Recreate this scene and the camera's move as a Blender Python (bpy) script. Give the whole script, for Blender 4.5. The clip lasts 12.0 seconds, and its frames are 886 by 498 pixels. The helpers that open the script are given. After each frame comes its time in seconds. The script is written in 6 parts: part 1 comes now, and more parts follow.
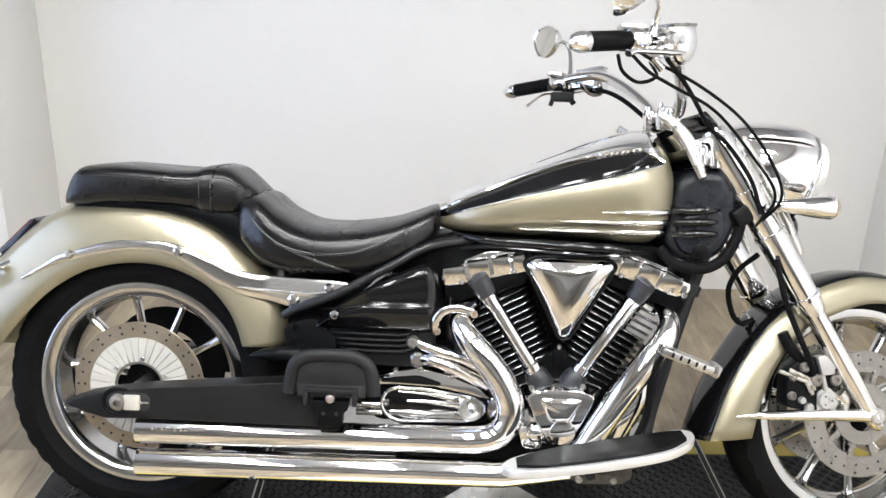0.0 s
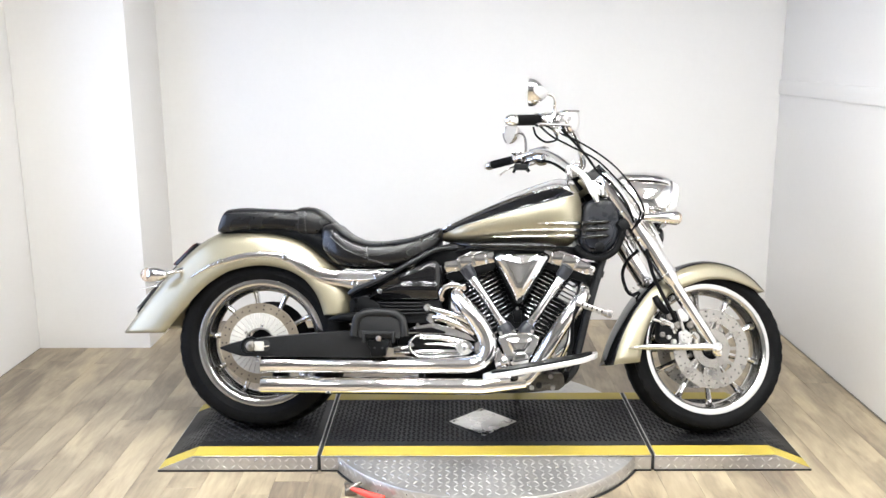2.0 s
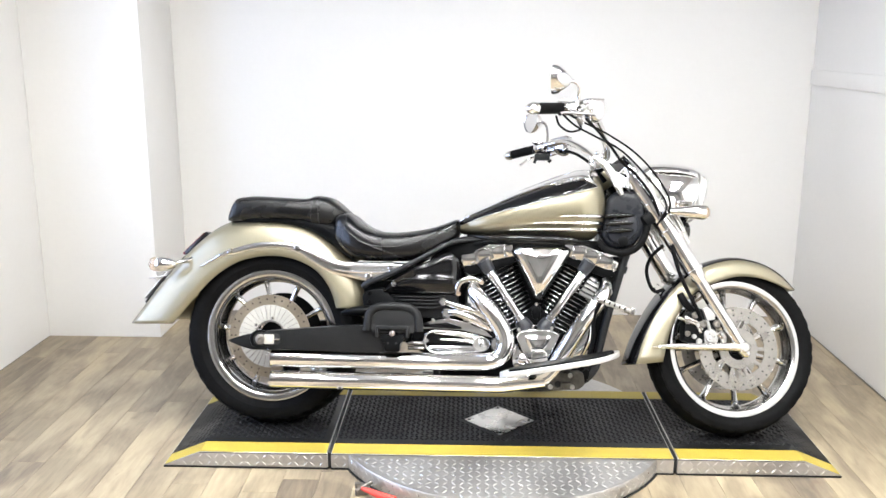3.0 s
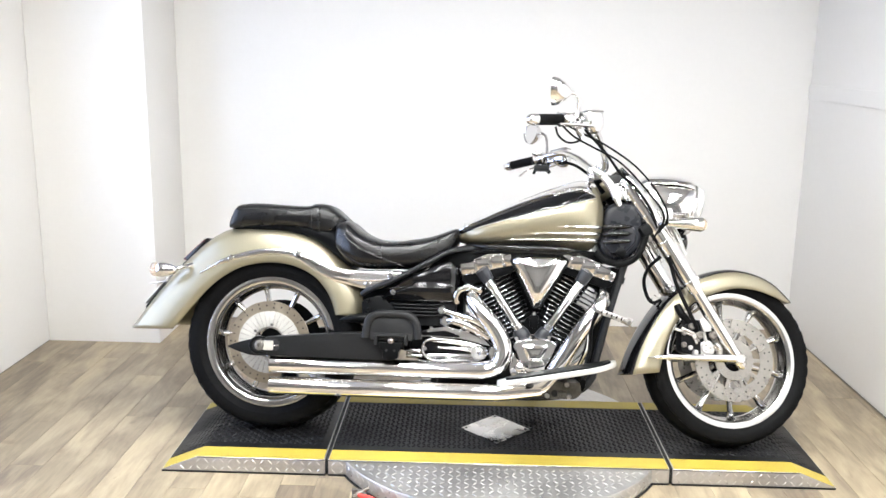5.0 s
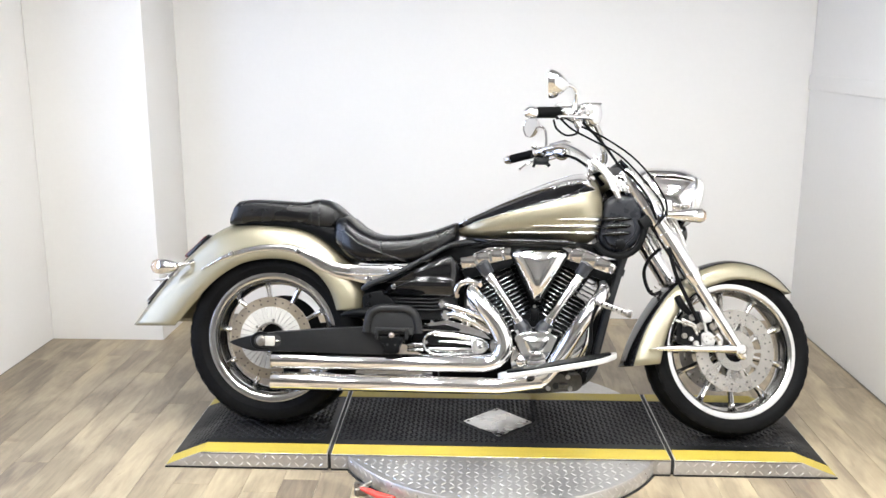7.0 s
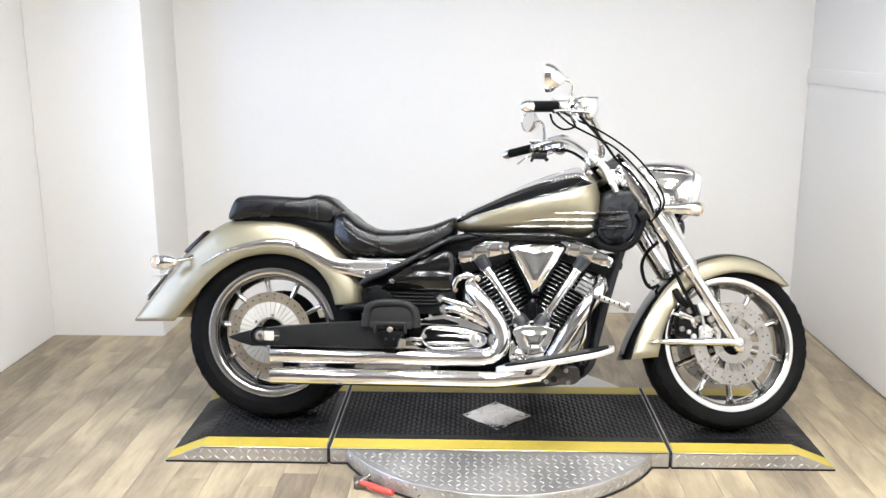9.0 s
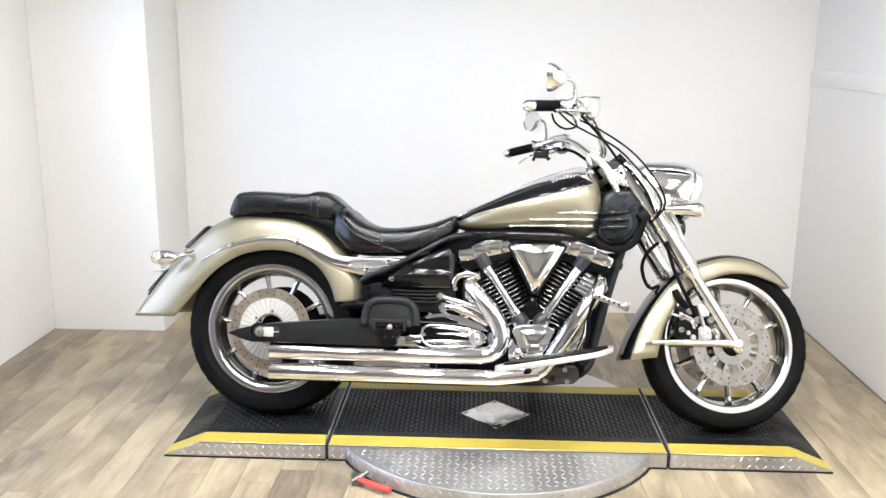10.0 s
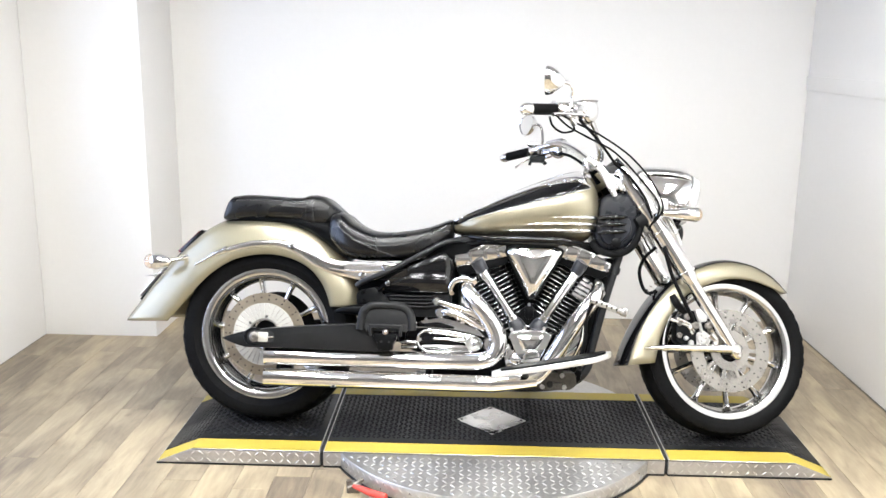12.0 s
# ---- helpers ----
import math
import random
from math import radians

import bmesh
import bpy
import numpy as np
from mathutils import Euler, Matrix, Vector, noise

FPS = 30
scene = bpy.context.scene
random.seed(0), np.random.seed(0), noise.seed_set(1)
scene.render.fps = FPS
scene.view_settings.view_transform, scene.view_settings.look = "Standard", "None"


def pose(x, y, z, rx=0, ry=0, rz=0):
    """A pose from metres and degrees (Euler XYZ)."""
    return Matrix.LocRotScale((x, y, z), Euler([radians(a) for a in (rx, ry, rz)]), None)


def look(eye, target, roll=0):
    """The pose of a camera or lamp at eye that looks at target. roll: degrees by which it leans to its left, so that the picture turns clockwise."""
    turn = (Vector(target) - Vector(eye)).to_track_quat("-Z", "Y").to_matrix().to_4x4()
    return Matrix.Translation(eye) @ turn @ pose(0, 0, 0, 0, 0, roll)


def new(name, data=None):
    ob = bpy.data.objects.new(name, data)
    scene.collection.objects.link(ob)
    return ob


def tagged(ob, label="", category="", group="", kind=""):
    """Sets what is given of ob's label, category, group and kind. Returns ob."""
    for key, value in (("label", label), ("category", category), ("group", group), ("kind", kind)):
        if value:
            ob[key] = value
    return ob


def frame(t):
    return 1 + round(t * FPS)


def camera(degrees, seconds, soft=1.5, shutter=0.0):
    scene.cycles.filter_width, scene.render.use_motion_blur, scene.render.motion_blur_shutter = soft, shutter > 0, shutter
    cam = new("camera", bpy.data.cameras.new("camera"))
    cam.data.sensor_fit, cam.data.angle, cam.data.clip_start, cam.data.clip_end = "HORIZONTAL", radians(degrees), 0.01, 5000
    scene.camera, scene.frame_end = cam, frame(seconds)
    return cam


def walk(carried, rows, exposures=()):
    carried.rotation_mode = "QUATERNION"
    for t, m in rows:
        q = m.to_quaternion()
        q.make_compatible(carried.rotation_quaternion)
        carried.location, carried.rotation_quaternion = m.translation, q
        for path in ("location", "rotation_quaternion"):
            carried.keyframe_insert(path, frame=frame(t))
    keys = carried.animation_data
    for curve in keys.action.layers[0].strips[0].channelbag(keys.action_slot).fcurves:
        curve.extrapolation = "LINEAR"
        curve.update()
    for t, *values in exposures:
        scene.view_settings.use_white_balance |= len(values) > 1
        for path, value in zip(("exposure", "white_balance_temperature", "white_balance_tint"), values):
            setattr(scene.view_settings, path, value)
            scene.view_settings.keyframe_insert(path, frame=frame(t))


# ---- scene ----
cam = camera(52.8, 12.0)
PATH = [
    (0, (0.418, -1.613, 1.480), (0.458, 0.286, 0.758), 1.85),
    (0.2, (0.453, -1.836, 1.489), (0.434, 0.073, 0.823), 0.14),
    (0.4, (0.516, -2.022, 1.547), (0.460, -0.108, 0.937), -1.10),
    (0.5, (0.525, -2.154, 1.487), (0.466, -0.241, 0.891), -0.25),
    (0.7, (0.562, -2.327, 1.508), (0.499, -0.422, 0.872), 1.45),
    (0.8, (0.570, -2.419, 1.505), (0.509, -0.508, 0.890), 1.72),
    (1, (0.525, -2.599, 1.473), (0.493, -0.665, 0.966), 0.6),
    (1.2, (0.506, -2.74, 1.482), (0.519, -0.797, 1.008), -0.0),
    (1.3, (0.508, -2.82, 1.477), (0.503, -0.882, 0.985), -0.0),
    (1.5, (0.483, -2.928, 1.48), (0.478, -0.98, 1.028), -0.0),
    (1.7, (0.458, -2.973, 1.507), (0.482, -1.026, 1.048), 0.5),
    (2, (0.476, -2.997, 1.491), (0.462, -1.045, 1.06), -0.3),
    (2.2, (0.458, -2.957, 1.497), (0.418, -1.013, 1.03), 0.2),
    (2.4, (0.473, -2.926, 1.51), (0.418, -0.977, 1.065), 0.3),
    (2.5, (0.485, -2.927, 1.496), (0.42, -0.974, 1.07), 0.3),
    (2.7, (0.476, -2.901, 1.463), (0.422, -0.95, 1.027), 0.4),
    (3, (0.478, -2.879, 1.479), (0.424, -0.933, 1.023), 0.2),
    (3.2, (0.47, -2.865, 1.478), (0.435, -0.918, 1.022), 0.2),
    (4.8, (0.475, -2.901, 1.466), (0.43, -0.947, 1.043), 0.9),
    (5, (0.478, -2.906, 1.475), (0.426, -0.954, 1.044), 0.9),
    (5.5, (0.48, -2.91, 1.472), (0.426, -0.959, 1.037), 0.6),
    (6, (0.486, -2.915, 1.472), (0.44, -0.965, 1.029), 0.4),
    (6.5, (0.493, -2.913, 1.475), (0.435, -0.962, 1.035), 0.3),
    (7, (0.495, -2.913, 1.473), (0.433, -0.963, 1.031), 0.2),
    (7.2, (0.496, -2.911, 1.46), (0.436, -0.961, 1.021), 0.2),
    (8.8, (0.506, -2.914, 1.459), (0.447, -0.965, 1.016), -0.0),
    (9, (0.514, -2.925, 1.467), (0.445, -0.977, 1.018), -0.1),
    (9.5, (0.528, -2.929, 1.474), (0.456, -0.98, 1.029), 0.2),
    (10, (0.521, -2.925, 1.469), (0.447, -0.979, 1.015), 0.5),
    (10.5, (0.508, -2.926, 1.464), (0.439, -0.975, 1.027), 0.3),
    (11, (0.515, -2.913, 1.467), (0.456, -0.967, 1.012), 0.2),
    (11.5, (0.502, -2.913, 1.456), (0.443, -0.966, 1.004), 0.4),
    (12, (0.504, -2.901, 1.456), (0.448, -0.95, 1.016), 0.7),
]
EXPOSURES = [(0, -0.30), (0.5, -0.25), (1, -0.15), (1.5, -0.10), (2, -0.05), (2.5, -0.02), (5, 0.02), (7, -0.09), (9, -0.13), (10, -0.09), (12, 0.02)]
walk(cam, [(t, look(eye, target, roll)) for t, eye, target, roll in PATH], EXPOSURES)

# ---- light ----
scene.view_settings.exposure = 0.0
world = bpy.data.worlds.new("world")
scene.world = world
world.use_nodes = True
world.node_tree.nodes["Background"].inputs[0].default_value = (0.8, 0.85, 1.0, 1)
world.node_tree.nodes["Background"].inputs[1].default_value = 0.05
LAMP_GLOW = 99.0
WINDOW_GLOW = 3.6
CEILING_Z = 2.5
# round downlights in the ceiling: centre x, y, radius
DOWNLIGHTS = [(x, y, 0.12) for y in (-0.45, -1.15, -1.85, -2.55) for x in (-0.60, 0.05, 0.60, 1.18, 1.84)]

# ---- materials ----
def ramp(nt, fac, a, b, lo=0.3, hi=0.7):
    node = nt.nodes.new("ShaderNodeValToRGB")
    node.color_ramp.elements[0].color, node.color_ramp.elements[1].color = (*a, 1), (*b, 1)
    node.color_ramp.elements[0].position, node.color_ramp.elements[1].position = lo, hi
    nt.links.new(fac, node.inputs[0])
    return node.outputs[0]


def noise_tex(nt, scale, detail=4.0, stretch=(1, 1, 1), source="Object"):
    co = nt.nodes.new("ShaderNodeTexCoord")
    mp = nt.nodes.new("ShaderNodeMapping")
    mp.inputs["Scale"].default_value = stretch
    tex = nt.nodes.new("ShaderNodeTexNoise")
    tex.inputs["Scale"].default_value, tex.inputs["Detail"].default_value = scale, detail
    nt.links.new(co.outputs[source], mp.inputs[0])
    nt.links.new(mp.outputs[0], tex.inputs["Vector"])
    return tex.outputs["Fac"]


def mix(nt, fac, a, b):
    node = nt.nodes.new("ShaderNodeMix")
    node.data_type = "RGBA"
    for sock, val in ((node.inputs[0], fac), (node.inputs[6], a), (node.inputs[7], b)):
        if hasattr(val, "is_linked"):
            nt.links.new(val, sock)
        else:
            sock.default_value = val if isinstance(val, float) else (*val, 1)
    return node.outputs[2]


def material(name, colour, rough=0.5, metal=0.0, vary=0.15, scale=6.0, fine=90.0, rough_vary=0.1,
             bump=0.0, bump_scale=200.0, coat=0.0, stretch=(1, 1, 1), spec=0.5, coat_rough=0.05):
    m = bpy.data.materials.new(name)
    m.use_nodes = True
    nt = m.node_tree
    b = nt.nodes["Principled BSDF"]
    big = noise_tex(nt, scale, 4.0, stretch)
    small = noise_tex(nt, fine, 3.0, stretch)
    lo, hi = [c * (1 - vary) for c in colour], [min(1, c * (1 + vary)) for c in colour]
    c1 = ramp(nt, big, lo, hi)
    c2 = mix(nt, 0.35, c1, ramp(nt, small, lo, hi))
    nt.links.new(c2, b.inputs["Base Color"])
    r = nt.nodes.new("ShaderNodeMapRange")
    r.inputs[1].default_value, r.inputs[2].default_value = 0.3, 0.7
    r.inputs[3].default_value, r.inputs[4].default_value = max(0.01, rough - rough_vary), min(1, rough + rough_vary)
    nt.links.new(big, r.inputs[0])
    nt.links.new(r.outputs[0], b.inputs["Roughness"])
    b.inputs["Metallic"].default_value = metal
    b.inputs["Specular IOR Level"].default_value = spec
    b.inputs["Coat Weight"].default_value = coat
    b.inputs["Coat Roughness"].default_value = coat_rough
    if bump:
        bp = nt.nodes.new("ShaderNodeBump")
        bp.inputs["Strength"].default_value, bp.inputs["Distance"].default_value = bump, 0.002
        nt.links.new(noise_tex(nt, bump_scale, 3.0, stretch), bp.inputs["Height"])
        nt.links.new(bp.outputs[0], b.inputs["Normal"])
    return m


def glow(name, colour, strength):
    m = bpy.data.materials.new(name)
    m.use_nodes = True
    b = m.node_tree.nodes["Principled BSDF"]
    b.inputs["Base Color"].default_value = (0.8, 0.8, 0.8, 1)
    b.inputs["Emission Color"].default_value = (*colour, 1)
    b.inputs["Emission Strength"].default_value = strength
    return m


def glass(name, colour, rough=0.02, alpha_mix=1.0):
    m = bpy.data.materials.new(name)
    m.use_nodes = True
    b = m.node_tree.nodes["Principled BSDF"]
    b.inputs["Base Color"].default_value = (*colour, 1)
    b.inputs["Roughness"].default_value = rough
    b.inputs["Transmission Weight"].default_value = alpha_mix
    b.inputs["IOR"].default_value = 1.45
    return m


def wood_material():
    m = bpy.data.materials.new("floor_vinyl_plank")
    m.use_nodes = True
    nt = m.node_tree
    b = nt.nodes["Principled BSDF"]
    info = nt.nodes.new("ShaderNodeObjectInfo")
    co = nt.nodes.new("ShaderNodeTexCoord")
    shift = nt.nodes.new("ShaderNodeVectorMath")
    shift.operation = "MULTIPLY_ADD"
    comb = nt.nodes.new("ShaderNodeCombineXYZ")
    for i in range(3):
        nt.links.new(info.outputs["Random"], comb.inputs[i])
    shift.inputs[1].default_value = (17.0, 31.0, 5.0)
    nt.links.new(comb.outputs[0], shift.inputs[0])
    nt.links.new(co.outputs["Object"], shift.inputs[2])

    def grain(scale, stretch, detail=5.0):
        mp = nt.nodes.new("ShaderNodeMapping")
        mp.inputs["Scale"].default_value = stretch
        tex = nt.nodes.new("ShaderNodeTexNoise")
        tex.inputs["Scale"].default_value, tex.inputs["Detail"].default_value = scale, detail
        tex.inputs["Distortion"].default_value = 0.6
        nt.links.new(shift.outputs[0], mp.inputs[0])
        nt.links.new(mp.outputs[0], tex.inputs["Vector"])
        return tex.outputs["Fac"]

    tone = ramp(nt, info.outputs["Random"], (0.158, 0.122, 0.088), (0.405, 0.325, 0.210), 0.1, 0.9)
    cloud = grain(2.6, (3.0, 1.0, 1))
    pale = mix(nt, 0.55, tone, ramp(nt, cloud, (0.123, 0.094, 0.070), (0.455, 0.368, 0.243), 0.39, 0.62))
    fine = grain(22.0, (3.2, 0.40, 1))
    c = mix(nt, 0.19, pale, ramp(nt, fine, (0.11, 0.09, 0.07), (0.42, 0.36, 0.248), 0.33, 0.67))
    knot = grain(9.0, (1.6, 1.0, 1), 1.0)
    c = mix(nt, ramp(nt, knot, (0, 0, 0), (0.5, 0.5, 0.5), 0.70, 0.78), c, (0.16, 0.11, 0.075))
    nt.links.new(c, b.inputs["Base Color"])
    b.inputs["Roughness"].default_value = 0.38
    b.inputs["Specular IOR Level"].default_value = 0.45
    bp = nt.nodes.new("ShaderNodeBump")
    bp.inputs["Strength"].default_value, bp.inputs["Distance"].default_value = 0.25, 0.001
    nt.links.new(fine, bp.inputs["Height"])
    nt.links.new(bp.outputs[0], b.inputs["Normal"])
    return m


WALL = material("white_wall_paint", (0.80, 0.785, 0.765), 0.55, vary=0.02, scale=1.2, fine=40, bump=0.12, bump_scale=260)
# greyed well below the walls to cut fill and darken chrome reflections
CEIL = material("toned_down_grey", (0.44, 0.436, 0.43), 0.85, vary=0.08)
# tone of the out-of-view walls, chosen for fill and what chrome reflects
DARK_WALL = material("reflected_wall_grey", (0.29, 0.284, 0.278), 0.6, vary=0.1, scale=2)
WOOD = wood_material()
GOLD = material("champagne_gold_paint", (0.278, 0.247, 0.168), 0.38, 0.6, vary=0.05, scale=3, fine=900, rough_vary=0.04, coat=1.0, coat_rough=0.16)
GLOSS_BLACK = material("gloss_black_paint", (0.004, 0.004, 0.0045), 0.08, vary=0.2, rough_vary=0.03, spec=0.5)
CHROME = material("chrome", (0.90, 0.895, 0.895), 0.06, 1.0, vary=0.03, scale=9, rough_vary=0.03)
DULL_CHROME = material("brushed_aluminium", (0.66, 0.65, 0.63), 0.28, 1.0, vary=0.08, scale=14, rough_vary=0.08)
LEATHER = material("black_seat_vinyl", (0.003, 0.003, 0.0035), 0.27, vary=0.25, scale=8, rough_vary=0.08, bump=0.35, bump_scale=70, spec=0.5)
STITCH = material("grey_stitching", (0.10, 0.10, 0.098), 0.7)
RUBBER = material("tyre_rubber", (0.0046, 0.0046, 0.0048), 0.58, vary=0.5, scale=10, rough_vary=0.12, bump=0.2, bump_scale=300, spec=0.07)
SATIN_BLACK = material("satin_black_metal", (0.0030, 0.0032, 0.0036), 0.38, 0.0, vary=0.2, rough_vary=0.08, bump=0.05, spec=0.12)
PLASTIC = material("black_plastic", (0.0062, 0.0065, 0.007), 0.45, vary=0.2, bump=0.15, bump_scale=500, spec=0.13)
ENGINE_BLACK = material("black_engine_enamel", (0.0025, 0.0027, 0.003), 0.42, 0.0, vary=0.3, scale=20, bump=0.1, spec=0.07)
FIN_EDGE = material("machined_fin_edge", (0.30, 0.30, 0.305), 0.25, 1.0, vary=0.1, scale=30)
DISC = material("brake_disc_steel", (0.33, 0.315, 0.292), 0.30, 1.0, vary=0.12, scale=18, rough_vary=0.1)
PALE_METAL = material("pale_cast_aluminium", (0.50, 0.49, 0.475), 0.45, 0.8, vary=0.06, scale=20)
TREAD_PLATE = material("aluminium_tread_plate", (0.51, 0.498, 0.484), 0.38, 0.85, vary=0.18, scale=7, fine=60, rough_vary=0.1, bump=0.06)
BLACK_MAT = material("black_tread_mat", (0.008, 0.008, 0.0084), 0.42, 0.0, vary=0.4, scale=5, fine=70, rough_vary=0.14, spec=0.2)
YELLOW = material("yellow_safety_paint", (0.42, 0.325, 0.05), 0.5, vary=0.12, scale=9, fine=120, bump=0.1)
# lug metal lighter than TREAD_PLATE so the lozenges stand out
TREAD_LUG = material("bright_tread_lug", (0.62, 0.61, 0.595), 0.33, 0.9, vary=0.08, scale=20)
DARK_GAP = material("dark_gap", (0.012, 0.012, 0.012), 0.8)
TUBE_GREY = material("worn_black_tube_paint", (0.013, 0.0135, 0.0155), 0.36, vary=0.3, scale=14, spec=0.3)
RED = material("red_rubber_grip", (0.62, 0.06, 0.045), 0.45, vary=0.08)

CAST_WHITE = material("pale_painted_casting", (0.46, 0.44, 0.395), 0.5, 0.15, vary=0.05, scale=20, spec=0.4)
TAN_DISC = material("used_disc_steel", (0.31, 0.26, 0.195), 0.38, 0.8, vary=0.14, scale=18, rough_vary=0.1)
ENAMEL = material("blue_black_enamel", (0.0115, 0.0128, 0.017), 0.30, vary=0.3, scale=18, rough_vary=0.1, bump=0.12, bump_scale=90, spec=0.35)
# half-opaque white in the glass stands in for glare on the lens
WHITED_GLASS = glass("whitened_lamp_glass", (0.97, 0.97, 0.95), 0.15, 0.5)
SATIN_CHROME = material("satin_chrome", (0.82, 0.81, 0.80), 0.17, 1.0, vary=0.05, scale=12, rough_vary=0.05)
MIRROR_SILVER = material("mirror_silver", (0.9, 0.9, 0.9), 0.02, 1.0, vary=0.0, rough_vary=0.01)
FOOT_RIM = material("pale_cast_rim", (0.70, 0.69, 0.675), 0.42, 0.7, vary=0.06, scale=25)
DARK_CAST = material("dark_cast_metal", (0.085, 0.080, 0.070), 0.5, 0.5, vary=0.4, scale=30, bump=0.2, bump_scale=150)
GREY_CAST = material("grey_cast_bracket", (0.20, 0.185, 0.165), 0.45, 0.7, vary=0.3, scale=30, bump=0.2, bump_scale=150)
GREY_ENAMEL = material("blue_grey_enamel", (0.024, 0.0255, 0.030), 0.38, vary=0.3, scale=25, rough_vary=0.1, bump=0.12, bump_scale=120, spec=0.4)
# dark tone of the bands added to put dark streaks into the chrome
STREAK_BAND = material("dark_streak_band", (0.15, 0.145, 0.138), 0.45, vary=0.2, scale=3)
# raised above SATIN_BLACK to carry the top light on the swingarm
SWING_PAINT = material("lifted_satin_black_paint", (0.0085, 0.0085, 0.0086), 0.45, vary=0.25, scale=9, rough_vary=0.1, bump=0.08, spec=0.2)
# greyer than PLASTIC; the bracket's lifted shadows are put into its colour
LIFTED_PLASTIC = material("lifted_black_plastic", (0.0115, 0.0116, 0.012), 0.5, vary=0.25, scale=12, bump=0.15, bump_scale=400, spec=0.25)

# ---- building tools ----
def part(name, bm, mat, parent=None, label="", sharp=38, m=None):
    """Links a bmesh as one mesh object, under a thing or a part if given."""
    if m is not None:
        bm.transform(m)
    bmesh.ops.recalc_face_normals(bm, faces=bm.faces)
    me = bpy.data.meshes.new(name)
    bm.to_mesh(me)
    bm.free()
    me.materials.append(mat)
    me.shade_smooth()
    me.set_sharp_from_angle(angle=radians(sharp))
    ob = new(name, me)
    ob.parent = parent
    if label:
        tagged(ob, label)
    return ob


def thing(name, label, category, m=None, group="", kind=""):
    ob = tagged(new(name), label, category, group, kind)
    if m is not None:
        ob.matrix_world = m
    return ob


def curve(pts, n=6, closed=False):
    """Catmull-Rom points through pts."""
    pts = [Vector(p) for p in pts]
    k, out = len(pts), []
    for i in range(k if closed else k - 1):
        p1, p2 = pts[i], pts[(i + 1) % k]
        p0 = pts[i - 1] if closed or i > 0 else p1 * 2 - p2
        p3 = pts[(i + 2) % k] if closed or i + 2 < k else p2 * 2 - p1
        for j in range(n):
            t = j / n
            out.append(0.5 * (2 * p1 + (p2 - p0) * t + (2 * p0 - 5 * p1 + 4 * p2 - p3) * t * t + (3 * p1 - p0 - 3 * p2 + p3) * t ** 3))
    if not closed:
        out.append(pts[-1])
    return out


def loft(bm, rings, cap=True, close=False):
    rows = [[bm.verts.new(p) for p in ring] for ring in rings]
    n = len(rows[0])
    pairs = list(zip(rows, rows[1:])) + ([(rows[-1], rows[0])] if close else [])
    for a, b in pairs:
        for i in range(n):
            q = (a[i], a[(i + 1) % n], b[(i + 1) % n], b[i])
            if len(set(q)) == 4:
                bm.faces.new(q)
    if cap and not close:
        bm.faces.new(rows[0])
        bm.faces.new(list(reversed(rows[-1])))
    return bm


def sheet(bm, rows):
    """A grid of points as faces, open at its edges."""
    vs = [[bm.verts.new(p) for p in r] for r in rows]
    for a, b in zip(vs, vs[1:]):
        for i in range(len(a) - 1):
            bm.faces.new((a[i], a[i + 1], b[i + 1], b[i]))
    return bm


def sweep(bm, pts, radius, seg=14, n=6, cap=True, flat=1.0, smooth=True, up=None):
    """A tube along pts. radius: one number or one for each point. flat: thickness across the up direction."""
    k = len(pts)
    rad = list(radius) if isinstance(radius, (list, tuple)) else [radius] * k
    path = curve([(*p, r) for p, r in zip(pts, rad)], n) if smooth else [Vector((*p, r)) for p, r in zip(pts, rad)]
    ps, rs = [Vector(p[:3]) for p in path], [p[3] for p in path]
    rings, ref = [], None
    for i, p in enumerate(ps):
        d = (ps[min(i + 1, len(ps) - 1)] - ps[max(i - 1, 0)]).normalized()
        if ref is None:
            ref = Vector(up) if up else (Vector((0, 1, 0)) if abs(d.y) < 0.9 else Vector((1, 0, 0)))
        ref = (ref - d * ref.dot(d)).normalized()
        side = d.cross(ref)
        rings.append([p + rs[i] * (math.cos(a) * ref * flat + math.sin(a) * side) for a in (2 * math.pi * j / seg for j in range(seg))])
    return loft(bm, rings, cap)


def cyl(bm, p0, p1, r0, r1=None, seg=16):
    return sweep(bm, [p0, p1], [r0, r0 if r1 is None else r1], seg, 1, smooth=False)


def lathe(bm, prof, centre=(0, 0, 0), axis="y", seg=48, closed=False):
    """Turns a profile of (radius, along) about an axis."""
    c = Vector(centre)
    rings = []
    for r, a in prof:
        ring = []
        for j in range(seg):
            u, v = r * math.cos(2 * math.pi * j / seg), r * math.sin(2 * math.pi * j / seg)
            ring.append(c + Vector({"y": (u, a, v), "x": (a, u, v), "z": (u, v, a)}[axis]))
        rings.append(ring)
    return loft(bm, rings, cap=not closed, close=closed)


def bevel(bm, width, seg=2, angle=30):
    edges = [e for e in bm.edges if len(e.link_faces) == 2 and e.calc_face_angle() > radians(angle)]
    if edges and width:
        bmesh.ops.bevel(bm, geom=edges, offset=width, segments=seg, profile=0.6, affect="EDGES", clamp_overlap=True)
    return bm


